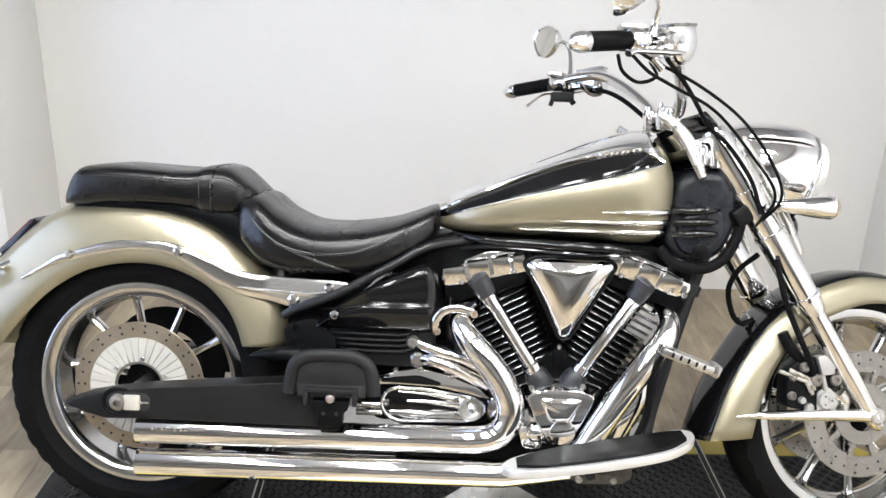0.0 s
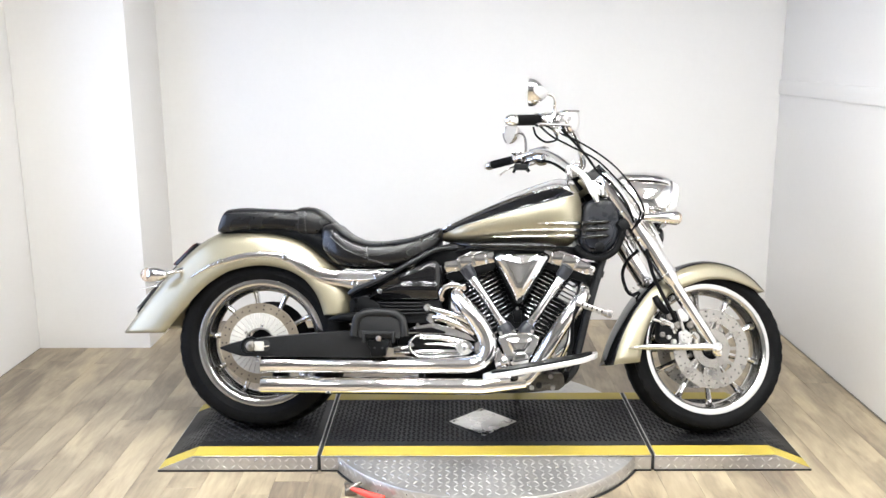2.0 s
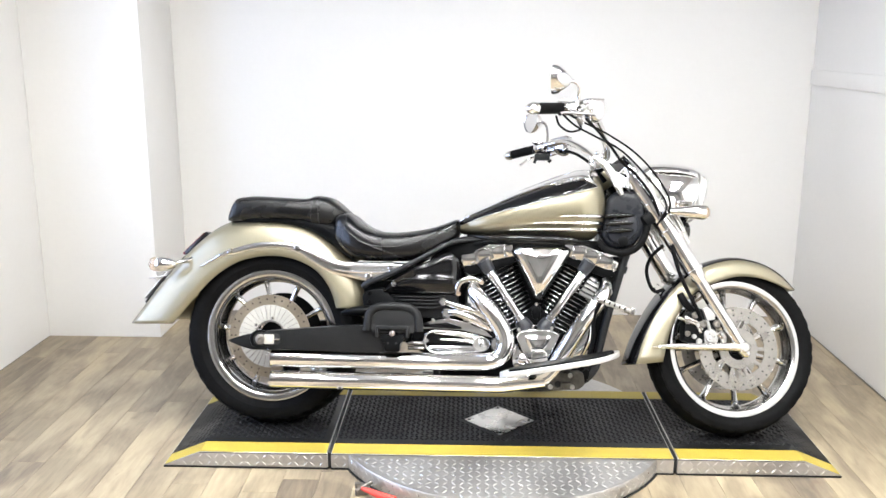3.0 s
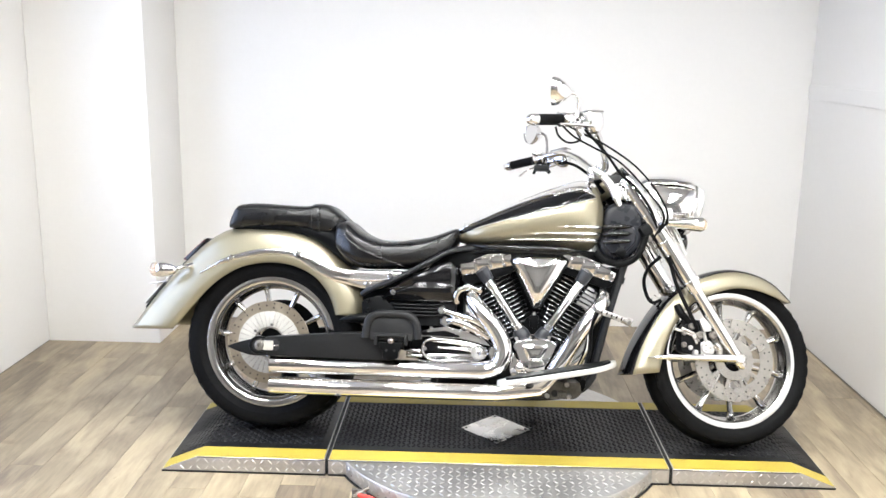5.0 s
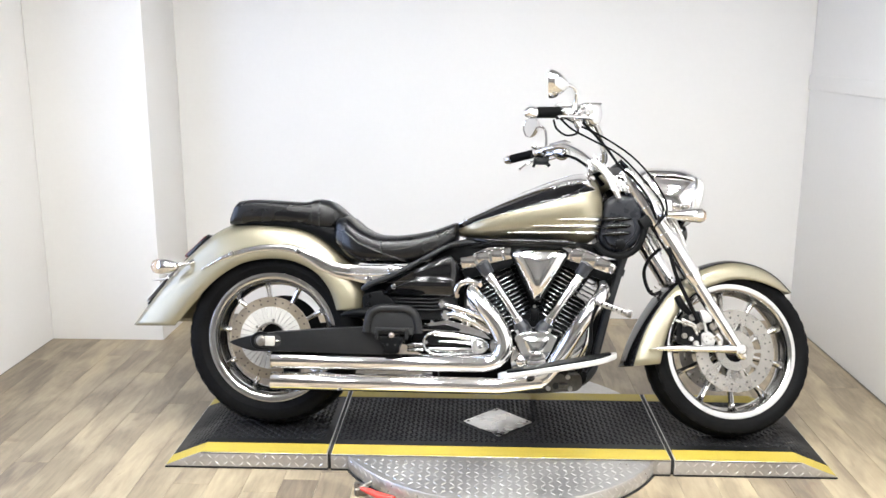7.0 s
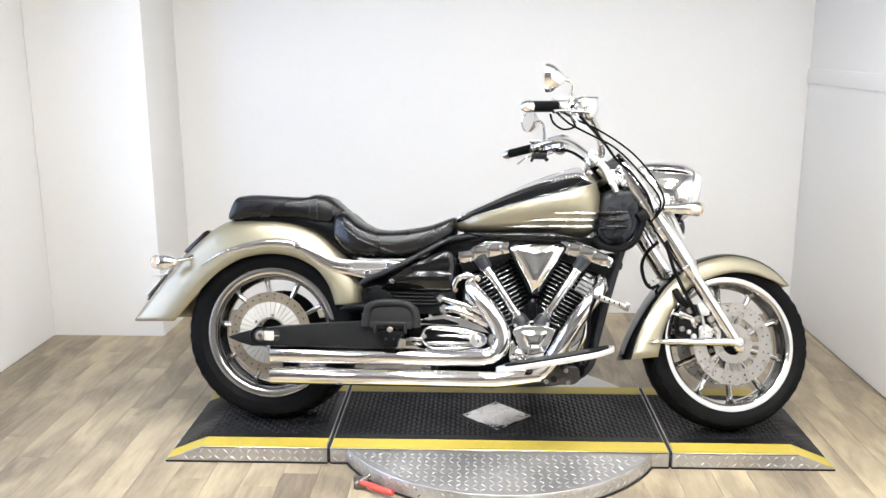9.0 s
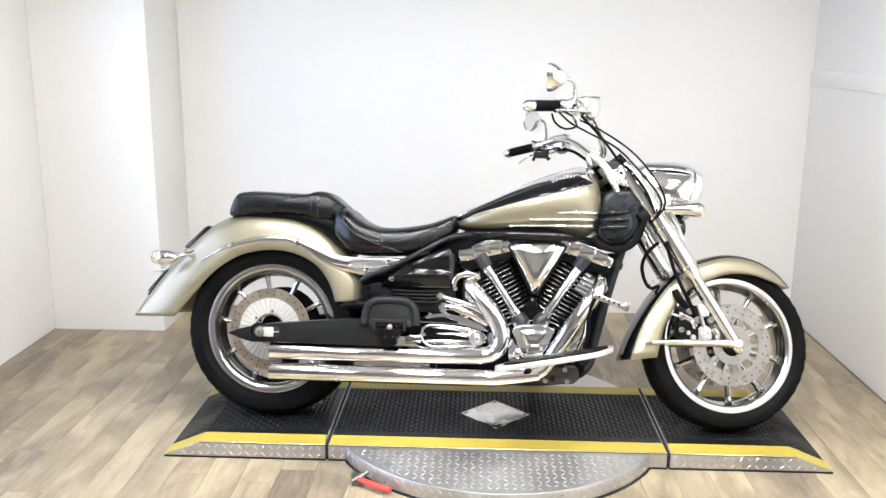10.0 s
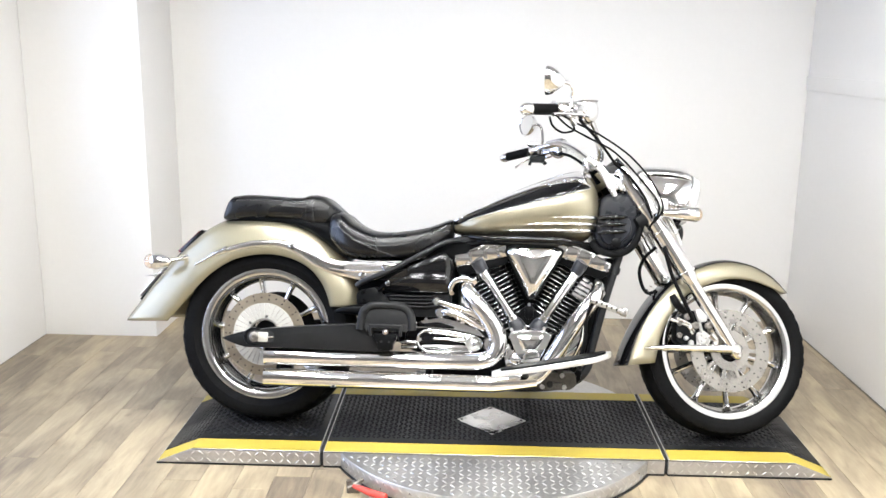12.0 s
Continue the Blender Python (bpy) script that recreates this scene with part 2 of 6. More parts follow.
def prism(bm, outline, y0, y1, edge=0.0, seg=2, taper=1.0):
    """An outline in x and z, drawn out along y from y0 to y1; taper: scale of the end at y0."""
    cx = sum(p[0] for p in outline) / len(outline)
    cz = sum(p[1] for p in outline) / len(outline)
    a = [(cx + (x - cx) * taper, y0, cz + (z - cz) * taper) for x, z in outline]
    tmp = bmesh.new()
    loft(tmp, [a, [(x, y1, z) for x, z in outline]])
    bmesh.ops.recalc_face_normals(tmp, faces=tmp.faces)
    bevel(tmp, edge, seg)
    return join(bm, tmp)


def join(bm, tmp, m=None):
    if m is not None:
        tmp.transform(m)
    me = bpy.data.meshes.new("tmp")
    tmp.to_mesh(me)
    tmp.free()
    bm.from_mesh(me)
    bpy.data.meshes.remove(me)
    return bm


def box(bm, c, s, edge=0.0, m=None, seg=2):
    tmp = bmesh.new()
    bmesh.ops.create_cube(tmp, size=1.0, matrix=Matrix.Translation(c) @ Matrix.Diagonal((*s, 1)))
    bevel(tmp, edge, seg)
    return join(bm, tmp, m)


def rounded(pts, r=0.01, n=3):
    """A closed 2D outline with its corners rounded."""
    out, k = [], len(pts)
    for i in range(k):
        p, a, b = Vector(pts[i]), Vector(pts[i - 1]), Vector(pts[(i + 1) % k])
        d = min(r, (a - p).length * 0.45, (b - p).length * 0.45)
        s, e = p + (a - p).normalized() * d, p + (b - p).normalized() * d
        for j in range(n + 1):
            t = j / n
            out.append(tuple((1 - t) ** 2 * s + 2 * t * (1 - t) * p + t * t * e))
    return out

# ---- room ----
LEFT_X, RIGHT_X, BACK_Y, FRONT_Y = -1.65, 2.255, 1.875, -4.8
PIER_X, PIER_Y = -1.075, 1.402
BAY_Y, WEST_Y = -2.6, 0.85


def slab(name, lo, hi, mat, label, category):
    bm = bmesh.new()
    box(bm, [(a + b) / 2 for a, b in zip(lo, hi)], [b - a for a, b in zip(lo, hi)], 0.003)
    return tagged(part(name, bm, mat), label, category, kind="structure")


slab("wall_north", (LEFT_X - 0.15, BACK_Y, 0), (RIGHT_X + 0.15, BACK_Y + 0.15, CEILING_Z), WALL, "white painted smooth back wall of the photo bay", "wall")
slab("wall_west", (LEFT_X - 0.15, WEST_Y, 0), (LEFT_X, BACK_Y - 0.003, CEILING_Z), WALL, "white painted side wall meeting the plank floor", "wall")
slab("wall_east", (RIGHT_X, BAY_Y, 0), (RIGHT_X + 0.15, BACK_Y - 0.003, CEILING_Z), WALL, "white painted side wall with a low ledge", "wall")
slab("wall_south", (LEFT_X - 0.15, FRONT_Y - 0.15, 0), (RIGHT_X + 0.15, FRONT_Y - 0.003, CEILING_Z), DARK_WALL, "unseen closing wall, its grey chosen for chrome reflections", "wall")
slab("wall_east_showroom", (RIGHT_X, FRONT_Y, 0), (RIGHT_X + 0.15, BAY_Y - 0.003, CEILING_Z), DARK_WALL, "unseen side wall, its grey chosen for chrome reflections", "wall")
# dark bands added out of view, only for the chrome to reflect
slab("streak_band_south", (LEFT_X + 0.004, FRONT_Y - 0.001, 0.0), (RIGHT_X - 0.004, FRONT_Y + 0.025, 0.70), STREAK_BAND, "dark band added low on the unseen wall for streaks in the chrome", "panelling")
slab("streak_band_east", (RIGHT_X - 0.025, FRONT_Y + 0.03, 0.0), (RIGHT_X - 0.001, BAY_Y - 0.01, 0.70), STREAK_BAND, "dark band added low on the unseen side wall for streaks in the chrome", "panelling")
WIN_Y0, WIN_Y1, WIN_Z0, WIN_Z1 = -1.5, 0.6, 0.45, 2.05
bm = bmesh.new()
for y0, y1, z0, z1 in ((FRONT_Y, WIN_Y0, 0, CEILING_Z), (WIN_Y1, WEST_Y - 0.003, 0, CEILING_Z), (WIN_Y0, WIN_Y1, 0, WIN_Z0), (WIN_Y0, WIN_Y1, WIN_Z1, CEILING_Z)):
    box(bm, (LEFT_X - 0.075, (y0 + y1) / 2, (z0 + z1) / 2), (0.15, y1 - y0, z1 - z0))
tagged(part("wall_west_showroom", bm, DARK_WALL), "unseen side wall with a window, its grey chosen for chrome reflections", "wall", kind="structure")
win = tagged(new("window_1"), "plain shop window letting in cool daylight", "window", kind="structure")
bm = bmesh.new()
for y0, y1, z0, z1 in ((WIN_Y0, WIN_Y0 + 0.05, WIN_Z0, WIN_Z1), (WIN_Y1 - 0.05, WIN_Y1, WIN_Z0, WIN_Z1), (WIN_Y0 + 0.05, WIN_Y1 - 0.05, WIN_Z0, WIN_Z0 + 0.05), (WIN_Y0 + 0.05, WIN_Y1 - 0.05, WIN_Z1 - 0.05, WIN_Z1)):
    box(bm, (LEFT_X - 0.06, (y0 + y1) / 2, (z0 + z1) / 2), (0.06, y1 - y0, z1 - z0), 0.004)
part("window_frame", bm, CEIL, win)
bm = bmesh.new()
box(bm, (LEFT_X - 0.6, (WIN_Y0 + WIN_Y1) / 2, 1.4), (0.02, 4.5, 3.4))
tagged(part("backdrop", bm, glow("overcast_daylight", (0.60, 0.77, 1.18), WINDOW_GLOW)), "pale blue-grey daylight outside the window", "backdrop", kind="structure")
slab("wall_pier", (LEFT_X + 0.002, PIER_Y, 0), (PIER_X, BACK_Y - 0.002, CEILING_Z - 0.002), WALL, "white boxed-out pier standing before the back wall", "wall")
slab("ceiling", (LEFT_X - 0.15, FRONT_Y - 0.15, CEILING_Z), (RIGHT_X + 0.15, BACK_Y + 0.15, CEILING_Z + 0.12), CEIL, "plain unseen ceiling with rows of downlights, greyed to darken chrome reflections", "ceiling")
bm = bmesh.new()
box(bm, (RIGHT_X - 0.005, (BAY_Y + BACK_Y) / 2, 1.30), (0.010, BACK_Y - BAY_Y - 0.01, 0.075), 0.006)
tagged(part("trim", bm, WALL), "white painted rail running along the side wall", "trim", kind="structure")


bm = bmesh.new()
box(bm, (RIGHT_X - 0.003, (BAY_Y + BACK_Y) / 2, 0.004), (0.004, BACK_Y - BAY_Y - 0.01, 0.005), 0.001)
tagged(part("baseboard", bm, GREY_CAST), "thin dark joint line along the foot of the wall", "trim", kind="structure")


LAMP_GLASS = glow("lit_diffuser", (0.960, 0.972, 0.970), LAMP_GLOW)


def ceiling_light(x, y, r):
    t = thing("ceiling_light", "round white ceiling downlight, switched on", "light", pose(x, y, CEILING_Z), "ceiling lights")
    bm = bmesh.new()
    lathe(bm, [(r + 0.022, 0.001), (r + 0.022, -0.008), (r + 0.014, -0.016), (r + 0.002, -0.016), (r + 0.002, 0.001)], (0, 0, 0), "z", 40, closed=True)
    part("frame", bm, CEIL, t)
    bm = bmesh.new()
    lathe(bm, [(r, 0.0), (r, -0.010), (r * 0.9, -0.013), (0.004, -0.014)], (0, 0, 0), "z", 32)
    part("diffuser", bm, LAMP_GLASS, t)
    return t


for row in DOWNLIGHTS:
    ceiling_light(*row)

# ---- platform with turntable ----
TOP, DEEP, MID = 0.062, 0.605, 1.212
RAMP_L, RAMP_R, BREAK = -0.59, 1.787, 0.13


def lug(bm, c, u, v, n, length=0.0245, width=0.0046, high=0.0017):
    """One raised lozenge of tread plate."""
    c, u, v, n = Vector(c), Vector(u), Vector(v), Vector(n)
    base = [bm.verts.new(c + u * length / 2 * a + v * width / 2 * b) for a, b in ((-1, 0), (-0.3, 0.9), (0.3, 0.9), (1, 0), (0.3, -0.9), (-0.3, -0.9))]
    topv = [bm.verts.new(c + n * high + u * length / 2 * a) for a in (-0.45, 0.45)]
    for q in ((0, 1, "l"), (1, 2, "m"), (2, 3, "r"), (3, 4, "r"), (4, 5, "M"), (5, 0, "l")):
        a, b = base[q[0]], base[q[1]]
        if q[2] == "l":
            bm.faces.new((a, b, topv[0]))
        elif q[2] == "r":
            bm.faces.new((a, b, topv[1]))
        elif q[2] == "m":
            bm.faces.new((a, b, topv[1], topv[0]))
        else:
            bm.faces.new((a, b, topv[0], topv[1]))


def tread(bm, origin, eu, ev, n, wu, wv, pitch, inside=lambda a, b: True, **size):
    """Lozenges over a rectangle, turned alternately."""
    o, eu, ev = Vector(origin), Vector(eu), Vector(ev)
    for i in range(int(wu / pitch)):
        for j in range(int(wv / pitch)):
            a, b = (i + 0.5) * pitch, (j + 0.5) * pitch
            if not inside(a, b):
                continue
            s = 1 if (i + j) % 2 else -1
            u = (eu * 0.71 + ev * 0.71 * s).normalized()
            v = (ev * 0.71 - eu * 0.71 * s).normalized()
            lug(bm, o + eu * a + ev * b, u, v, n, **size)
    return bm


def deck_profile(x0, x1):
    """Side outline of a platform section, with its sloping end."""
    if x0 < -0.1:
        return [(x0, 0.007), (x1, 0.007), (x1, TOP), (x0 + BREAK, TOP), (x0, 0.010)]
    if x1 > MID + 0.1:
        return [(x0, 0.007), (x1, 0.007), (x1, 0.010), (x1 - BREAK, TOP), (x0, TOP)]
    return [(x0, 0.007), (x1, 0.007), (x1, TOP), (x0, TOP)]


def top_strip(bm, x0, x1, y0, y1, lift, thick=0.003):
    """A sheet that follows the deck's top from x0 to x1."""
    prof = [p for p in deck_profile(x0, x1)[2:]] if not (x0 > -0.1 and x1 < MID + 0.1) else [(x1, TOP), (x0, TOP)]
    a = [(x, y0, z + lift) for x, z in prof]
    b = [(x, y1, z + lift) for x, z in prof]
    for k in range(len(prof) - 1):
        tmp = bmesh.new()
        quad = [a[k], a[k + 1], b[k + 1], b[k]]
        loft(tmp, [[(x, y, z - thick) for x, y, z in quad], quad])
        join(bm, tmp)
    return bm


def section(name, x0, x1, label):
    t = thing(name, label, "platform", group="platform sections")
    bm = bmesh.new()
    prism(bm, deck_profile(x0, x1), 0.0, DEEP, 0.0015, 1)
    part("deck", bm, TREAD_PLATE, t, "bare aluminium tread plate box")
    # dark strip drawn in for the shadow line at the deck's foot
    bm = bmesh.new()
    box(bm, ((x0 + x1) / 2, DEEP / 2, 0.0040), (x1 - x0, DEEP + 0.002, 0.0060))
    part("shadow_gap", bm, DARK_GAP, t, "dark strip standing in for the shadow gap under the deck")
    # thin dark bar drawn in for the shadow under the yellow edge
    bm = bmesh.new()
    lip0, lip1 = x0 + (BREAK if x0 < -0.1 else 0), x1 - (BREAK if x1 > MID + 0.1 else 0)
    box(bm, ((lip0 + lip1) / 2, -0.0008, TOP - 0.0028), (lip1 - lip0, 0.0026, 0.0022))
    part("edge_shadow_line", bm, DARK_GAP, t)
    x0, x1 = x0 + 0.004, x1 - 0.004
    bm = bmesh.new()
    top_strip(bm, x0, x1, 0.08, DEEP - 0.075, 0.002)
    mat_ob = part("tread_mat", bm, BLACK_MAT, t, "worn black diamond-tread mat")
    bm = bmesh.new()
    flat0 = x0 + (BREAK if x0 < -0.1 else 0.004)
    flat1 = x1 - (BREAK if x1 > MID + 0.1 else 0.004)
    holes = lambda a, b: abs(a + flat0 - 0.606) + abs(b + 0.115 - 0.295) > 0.145
    tread(bm, (flat0, 0.115, TOP + 0.002), (1, 0, 0), (0, 1, 0), (0, 0, 1), flat1 - flat0, DEEP - 0.195, 0.0185, holes, length=0.0225, width=0.0056, high=0.003)
    for side in (-1, 1):
        if (side < 0 and x0 < -0.1) or (side > 0 and x1 > MID + 0.1):
            slope = Vector((side * BREAK, 0, -(TOP - 0.006))).normalized()
            nrm = Vector((side * (TOP - 0.006), 0, BREAK)).normalized()
            start = Vector((flat0 if side < 0 else flat1, 0.09, TOP + 0.002))
            tread(bm, start, slope, (0, 1, 0), nrm, BREAK * 1.05, DEEP - 0.17, 0.0185, length=0.0225, width=0.0056, high=0.003)
    tagged(part("tread_pattern", bm, BLACK_MAT, mat_ob), kind="stuff")
    for y0, y1 in ((0.001, 0.078), (DEEP - 0.073, DEEP - 0.001)):
        bm = bmesh.new()
        top_strip(bm, x0, x1, y0, y1, 0.0022)
        part("yellow_stripe", bm, YELLOW, t, "scuffed yellow safety stripe")
    bm = bmesh.new()
    for xa, xb in ((x0, x1),):
        def inside(a, b, xa=xa):
            x = xa + a
            if x < RAMP_L + BREAK:
                return b < (x - RAMP_L) / BREAK * TOP - 0.012
            if x > RAMP_R - BREAK:
                return b < (RAMP_R - x) / BREAK * TOP - 0.012
            return abs(x - 0.607) > 0.535 and b < TOP - 0.008
        tread(bm, (xa, -0.0003, 0.004), (1, 0, 0), (0, 0, 1), (0, -1, 0), xb - xa, 0.058, 0.0285, inside)
    tagged(part("front_tread", bm, TREAD_LUG, t), kind="stuff")
    return t


section("ramp_section", RAMP_L, -0.006, "low aluminium ramp section with black tread mat and yellow edges")
mid = section("centre_section", 0.006, MID - 0.006, "low aluminium centre section with black tread mat and yellow edges")
section("ramp_section", MID + 0.006, RAMP_R, "low aluminium ramp section with black tread mat and yellow edges")

# dark fillers keep the gaps between sections as black as their shade
for x in (0.0, MID):
    bm = bmesh.new()
    box(bm, (x, DEEP / 2 + 0.001, TOP / 2 + 0.0035), (0.0112, DEEP - 0.004, TOP - 0.004), 0.003)
    tagged(part("gap_filler", bm, DARK_GAP), "dark filler standing in for the shaded gap between platform sections", "seal", "platform seals")

t = thing("cover_plate", "square bare metal cover plate screwed to the mat", "plate", pose(0.606, 0.295, TOP + 0.0035, 0, 0, 45))
bm = bmesh.new()
box(bm, (0, 0, 0.0012), (0.187, 0.187, 0.0024), 0.0008)
part("plate", bm, DULL_CHROME, t)
for a, b in ((-1, -1), (-1, 1), (1, -1), (1, 1)):
    bm = bmesh.new()
    lathe(bm, [(0.0055, 0), (0.005, 0.0016), (0.002, 0.002)], (a * 0.08, b * 0.08, 0.0024), "z", 12)
    part("screw", bm, SATIN_BLACK, t)

t = thing("turntable", "round aluminium tread plate turntable under the platform", "turntable", pose(0.607, 0.30, 0))
bm = bmesh.new()
lathe(bm, [(0.60, 0.006), (0.616, 0.006), (0.617, 0.012), (0.617, TOP - 0.008), (0.614, TOP - 0.004), (0.60, TOP - 0.004)], (0, 0, 0), "z", 128)
part("disc", bm, TREAD_PLATE, t)
bm = bmesh.new()
inside = lambda a, b: math.hypot(a - 0.62, b - 0.62) < 0.598 and b < 0.62 - 0.305
tread(bm, (-0.62, -0.62, TOP - 0.004), (1, 0, 0), (0, 1, 0), (0, 0, 1), 1.24, 0.4, 0.0275, inside)
for k in range(58):
    a = math.pi + math.pi * (k + 0.5) / 58
    for h, s in ((0.020, 1), (0.043, -1)):
        n = Vector((math.cos(a), math.sin(a), 0))
        e = Vector((-n.y, n.x, 0))
        a2 = a + (0.012 if s > 0 else -0.012)
        lug(bm, (0.617 * math.cos(a2), 0.617 * math.sin(a2), h), (e * 0.71 + Vector((0, 0, 0.71 * s))), (e * -0.71 * s + Vector((0, 0, 0.71))), n)
tagged(part("tread_pattern", bm, TREAD_LUG, t), kind="stuff")
# dark ring on the floor standing in for the gap under the disc
bm = bmesh.new()
lathe(bm, [(0.604, 0.001), (0.622, 0.001), (0.622, 0.0035), (0.604, 0.0035)], (0, 0, 0), "z", 96, closed=True)
part("gap_ring", bm, DARK_GAP, t)

t = thing("latch_lever", "grey metal latch with a red rubber grip lying by the turntable", "latch", pose(0.137, -0.188, 0.0))
bm = bmesh.new()
box(bm, (0.0, 0.02, 0.018), (0.045, 0.035, 0.032), 0.006)
cyl(bm, (-0.02, 0.0, 0.022), (0.03, 0.03, 0.04), 0.007)
cyl(bm, (-0.015, 0.01, 0.002), (-0.015, 0.01, 0.045), 0.009)
part("bracket", bm, GREY_CAST, t)
bm = bmesh.new()
sweep(bm, [(0.0, 0.0, 0.03), (0.03, -0.015, 0.028), (0.06, -0.03, 0.024), (0.115, -0.055, 0.022)], [0.006, 0.010, 0.0115, 0.011], 12, 5)
part("grip", bm, RED, t, "red rubber grip")

# ---- motorcycle: x forward from the rear axle, y to its left, z up from the ground ----
BIKE = pose(-0.247, 0.268, TOP + 0.001, -13.5, 0, -2.1) @ Matrix.Scale(1.006, 4)
bike = thing("motorcycle", "champagne gold and chrome cruiser motorcycle leaning on its side stand", "motorcycle", BIKE)
RAKE = radians(33.5)
STEER_AXIS = Vector((-math.sin(RAKE), 0, math.cos(RAKE)))
PIVOT = Vector((1.245, 0, 0.93))
BARS = Matrix.Translation(PIVOT + Vector((-0.008, 0, -0.010))) @ Matrix.Rotation(radians(4.5), 4, STEER_AXIS) @ Matrix.Translation(-PIVOT) @ Matrix.Diagonal((1, 1.06, 1, 1))
STEER = Matrix.Translation(PIVOT) @ Matrix.Rotation(radians(13.0), 4, STEER_AXIS) @ Matrix.Translation(-PIVOT)
REAR, FRONT = Vector((0, 0, 0.33)), Vector((1.685, 0, 0.313))


def wpow(v, e):
    return math.copysign(abs(v) ** e, v)


def body_ring(x, zb, zt, hw, e=0.62, n=36, lean=0.0):
    """A cross-section of a rounded body at x, from zb to zt, hw to each side."""
    zc, hh = (zb + zt) / 2, (zt - zb) / 2
    return [(x + lean * wpow(math.sin(a), e), hw * wpow(math.cos(a), e), zc + hh * wpow(math.sin(a), e)) for a in (2 * math.pi * j / n for j in range(n))]


def curve_n(rows, n):
    """Catmull-Rom through rows of any length."""
    a = np.array(rows, float)
    out = []
    for i in range(len(a) - 1):
        p1, p2 = a[i], a[i + 1]
        p0 = a[i - 1] if i else 2 * p1 - p2
        p3 = a[i + 2] if i + 2 < len(a) else 2 * p2 - p1
        for j in range(n):
            t = j / n
            out.append(0.5 * (2 * p1 + (p2 - p0) * t + (2 * p0 - 5 * p1 + 4 * p2 - p3) * t * t + (3 * p1 - p0 - 3 * p2 + p3) * t ** 3))
    out.append(a[-1])
    return out


def dome(bm, outline, y0, high, n=6, power=0.7, base=0.02, centre=None):
    """A cushion over an outline in x and z: a wall of depth base, then a rounded face rising by high towards -y."""
    cx, cz = centre or (sum(p[0] for p in outline) / len(outline), sum(p[1] for p in outline) / len(outline))
    rings = [[(x, y0 + base, z) for x, z in outline]]
    for i in range(n + 1):
        k = 1 - 0.97 * i / n
        y = y0 - high * (1 - k ** 2) ** power
        rings.append([(cx + (x - cx) * k, y, cz + (z - cz) * k) for x, z in outline])
    return loft(bm, rings)


def bolt_head(bm, c, r=0.008, out=0.006, side=-1):
    x, y, z = c
    lathe(bm, [(r, y), (r, y + side * out * 0.6), (r * 0.75, y + side * out), (r * 0.4, y + side * out), (r * 0.35, y + side * out * 0.5)], (x, 0, z), "y", 12)


def bolt(parent, c, r=0.008, out=0.006, mat=None, m=None):
    bm = bmesh.new()
    bolt_head(bm, c, r, out)
    return part("bolt", bm, mat or CHROME, parent, m=m)


# wheels
def tyre(r, hw, depth, parent, centre, m=None, seg=240):
    """A tyre with rounded tread, sidewall ribs and slanting tread grooves."""
    prof = [(r - depth, hw * 0.80), (r - depth + 0.006, hw * 0.90), (r - depth * 0.72, hw * 0.985), (r - depth * 0.70, hw * 1.0), (r - depth * 0.5, hw * 1.02), (r - depth * 0.30, hw * 0.97),
            (r - depth * 0.24, hw * 0.93), (r - 0.018, hw * 0.82), (r - 0.010, hw * 0.66), (r - 0.004, hw * 0.44), (r - 0.001, hw * 0.22), (r, 0)]
    prof = prof + [(a, -b) for a, b in reversed(prof[:-1])]
    k = len(prof)
    rings = []
    for i, (rr, y) in enumerate(prof):
        ring = []
        for j in range(seg):
            cut = 0.0
            if 4 < i < k - 5:
                slant = (j + abs(i - k // 2) + (3 if i > k // 2 else 0)) % 6
                cut = 0.0034 if slant in (0, 1) and abs(i - k // 2) > 1 else 0.0
            a = 2 * math.pi * j / seg
            ring.append((centre[0] + (rr - cut) * math.cos(a), centre[1] + y, centre[2] + (rr - cut) * math.sin(a)))
        rings.append(ring)
    bm = bmesh.new()
    loft(bm, rings, cap=False)
    return part("tyre", bm, RUBBER, parent, sharp=30, m=m)


def rim(r, hw, parent, centre, m=None, wide=1.0):
    """Polished lip on each side and a deep barrel."""
    lip = [(r + 0.010, 0.001), (r + 0.004, 0.0), (r - 0.006 * wide, 0.0015), (r - 0.014 * wide, 0.006), (r - 0.0175 * wide, 0.013), (r - 0.0195 * wide, 0.024)]
    prof = [(r + 0.011, -hw + 0.005), (r + 0.002, -hw + 0.014), (r - 0.010, -hw + 0.030), (r - 0.018, 0), (r - 0.010, hw - 0.030), (r + 0.002, hw - 0.014), (r + 0.011, hw - 0.005)] + [(a, hw - b) for a, b in lip]
    prof += [(r - 0.020 * wide - 0.006, 0.012), (r - 0.020 * wide - 0.010, 0), (r - 0.020 * wide - 0.006, -0.012)] + [(a, b - hw) for a, b in reversed(lip)]
    bm = bmesh.new()
    lathe(bm, prof, centre, "y", 96, closed=True)
    return part("rim", bm, RIM_METAL, parent, "polished aluminium rim", m=m)


def spokes(count, r0, r1, parent, centre, m=None, turn=0.0):
    for k in range(count):
        bm = bmesh.new()
        sweep(bm, [(r0, 0, 0), (r0 * 0.5 + r1 * 0.5, 0, 0), (r1 - 0.02, 0, 0), (r1, 0, 0)], [0.014, 0.010, 0.011, 0.021], 10, 4, flat=1.5, up=(0, 1, 0))
        mm = Matrix.Translation(centre) @ Matrix.Rotation(turn + 2 * math.pi * k / count, 4, "Y")
        part("spoke", bm, RIM_METAL, parent, m=(m or Matrix()) @ mm)


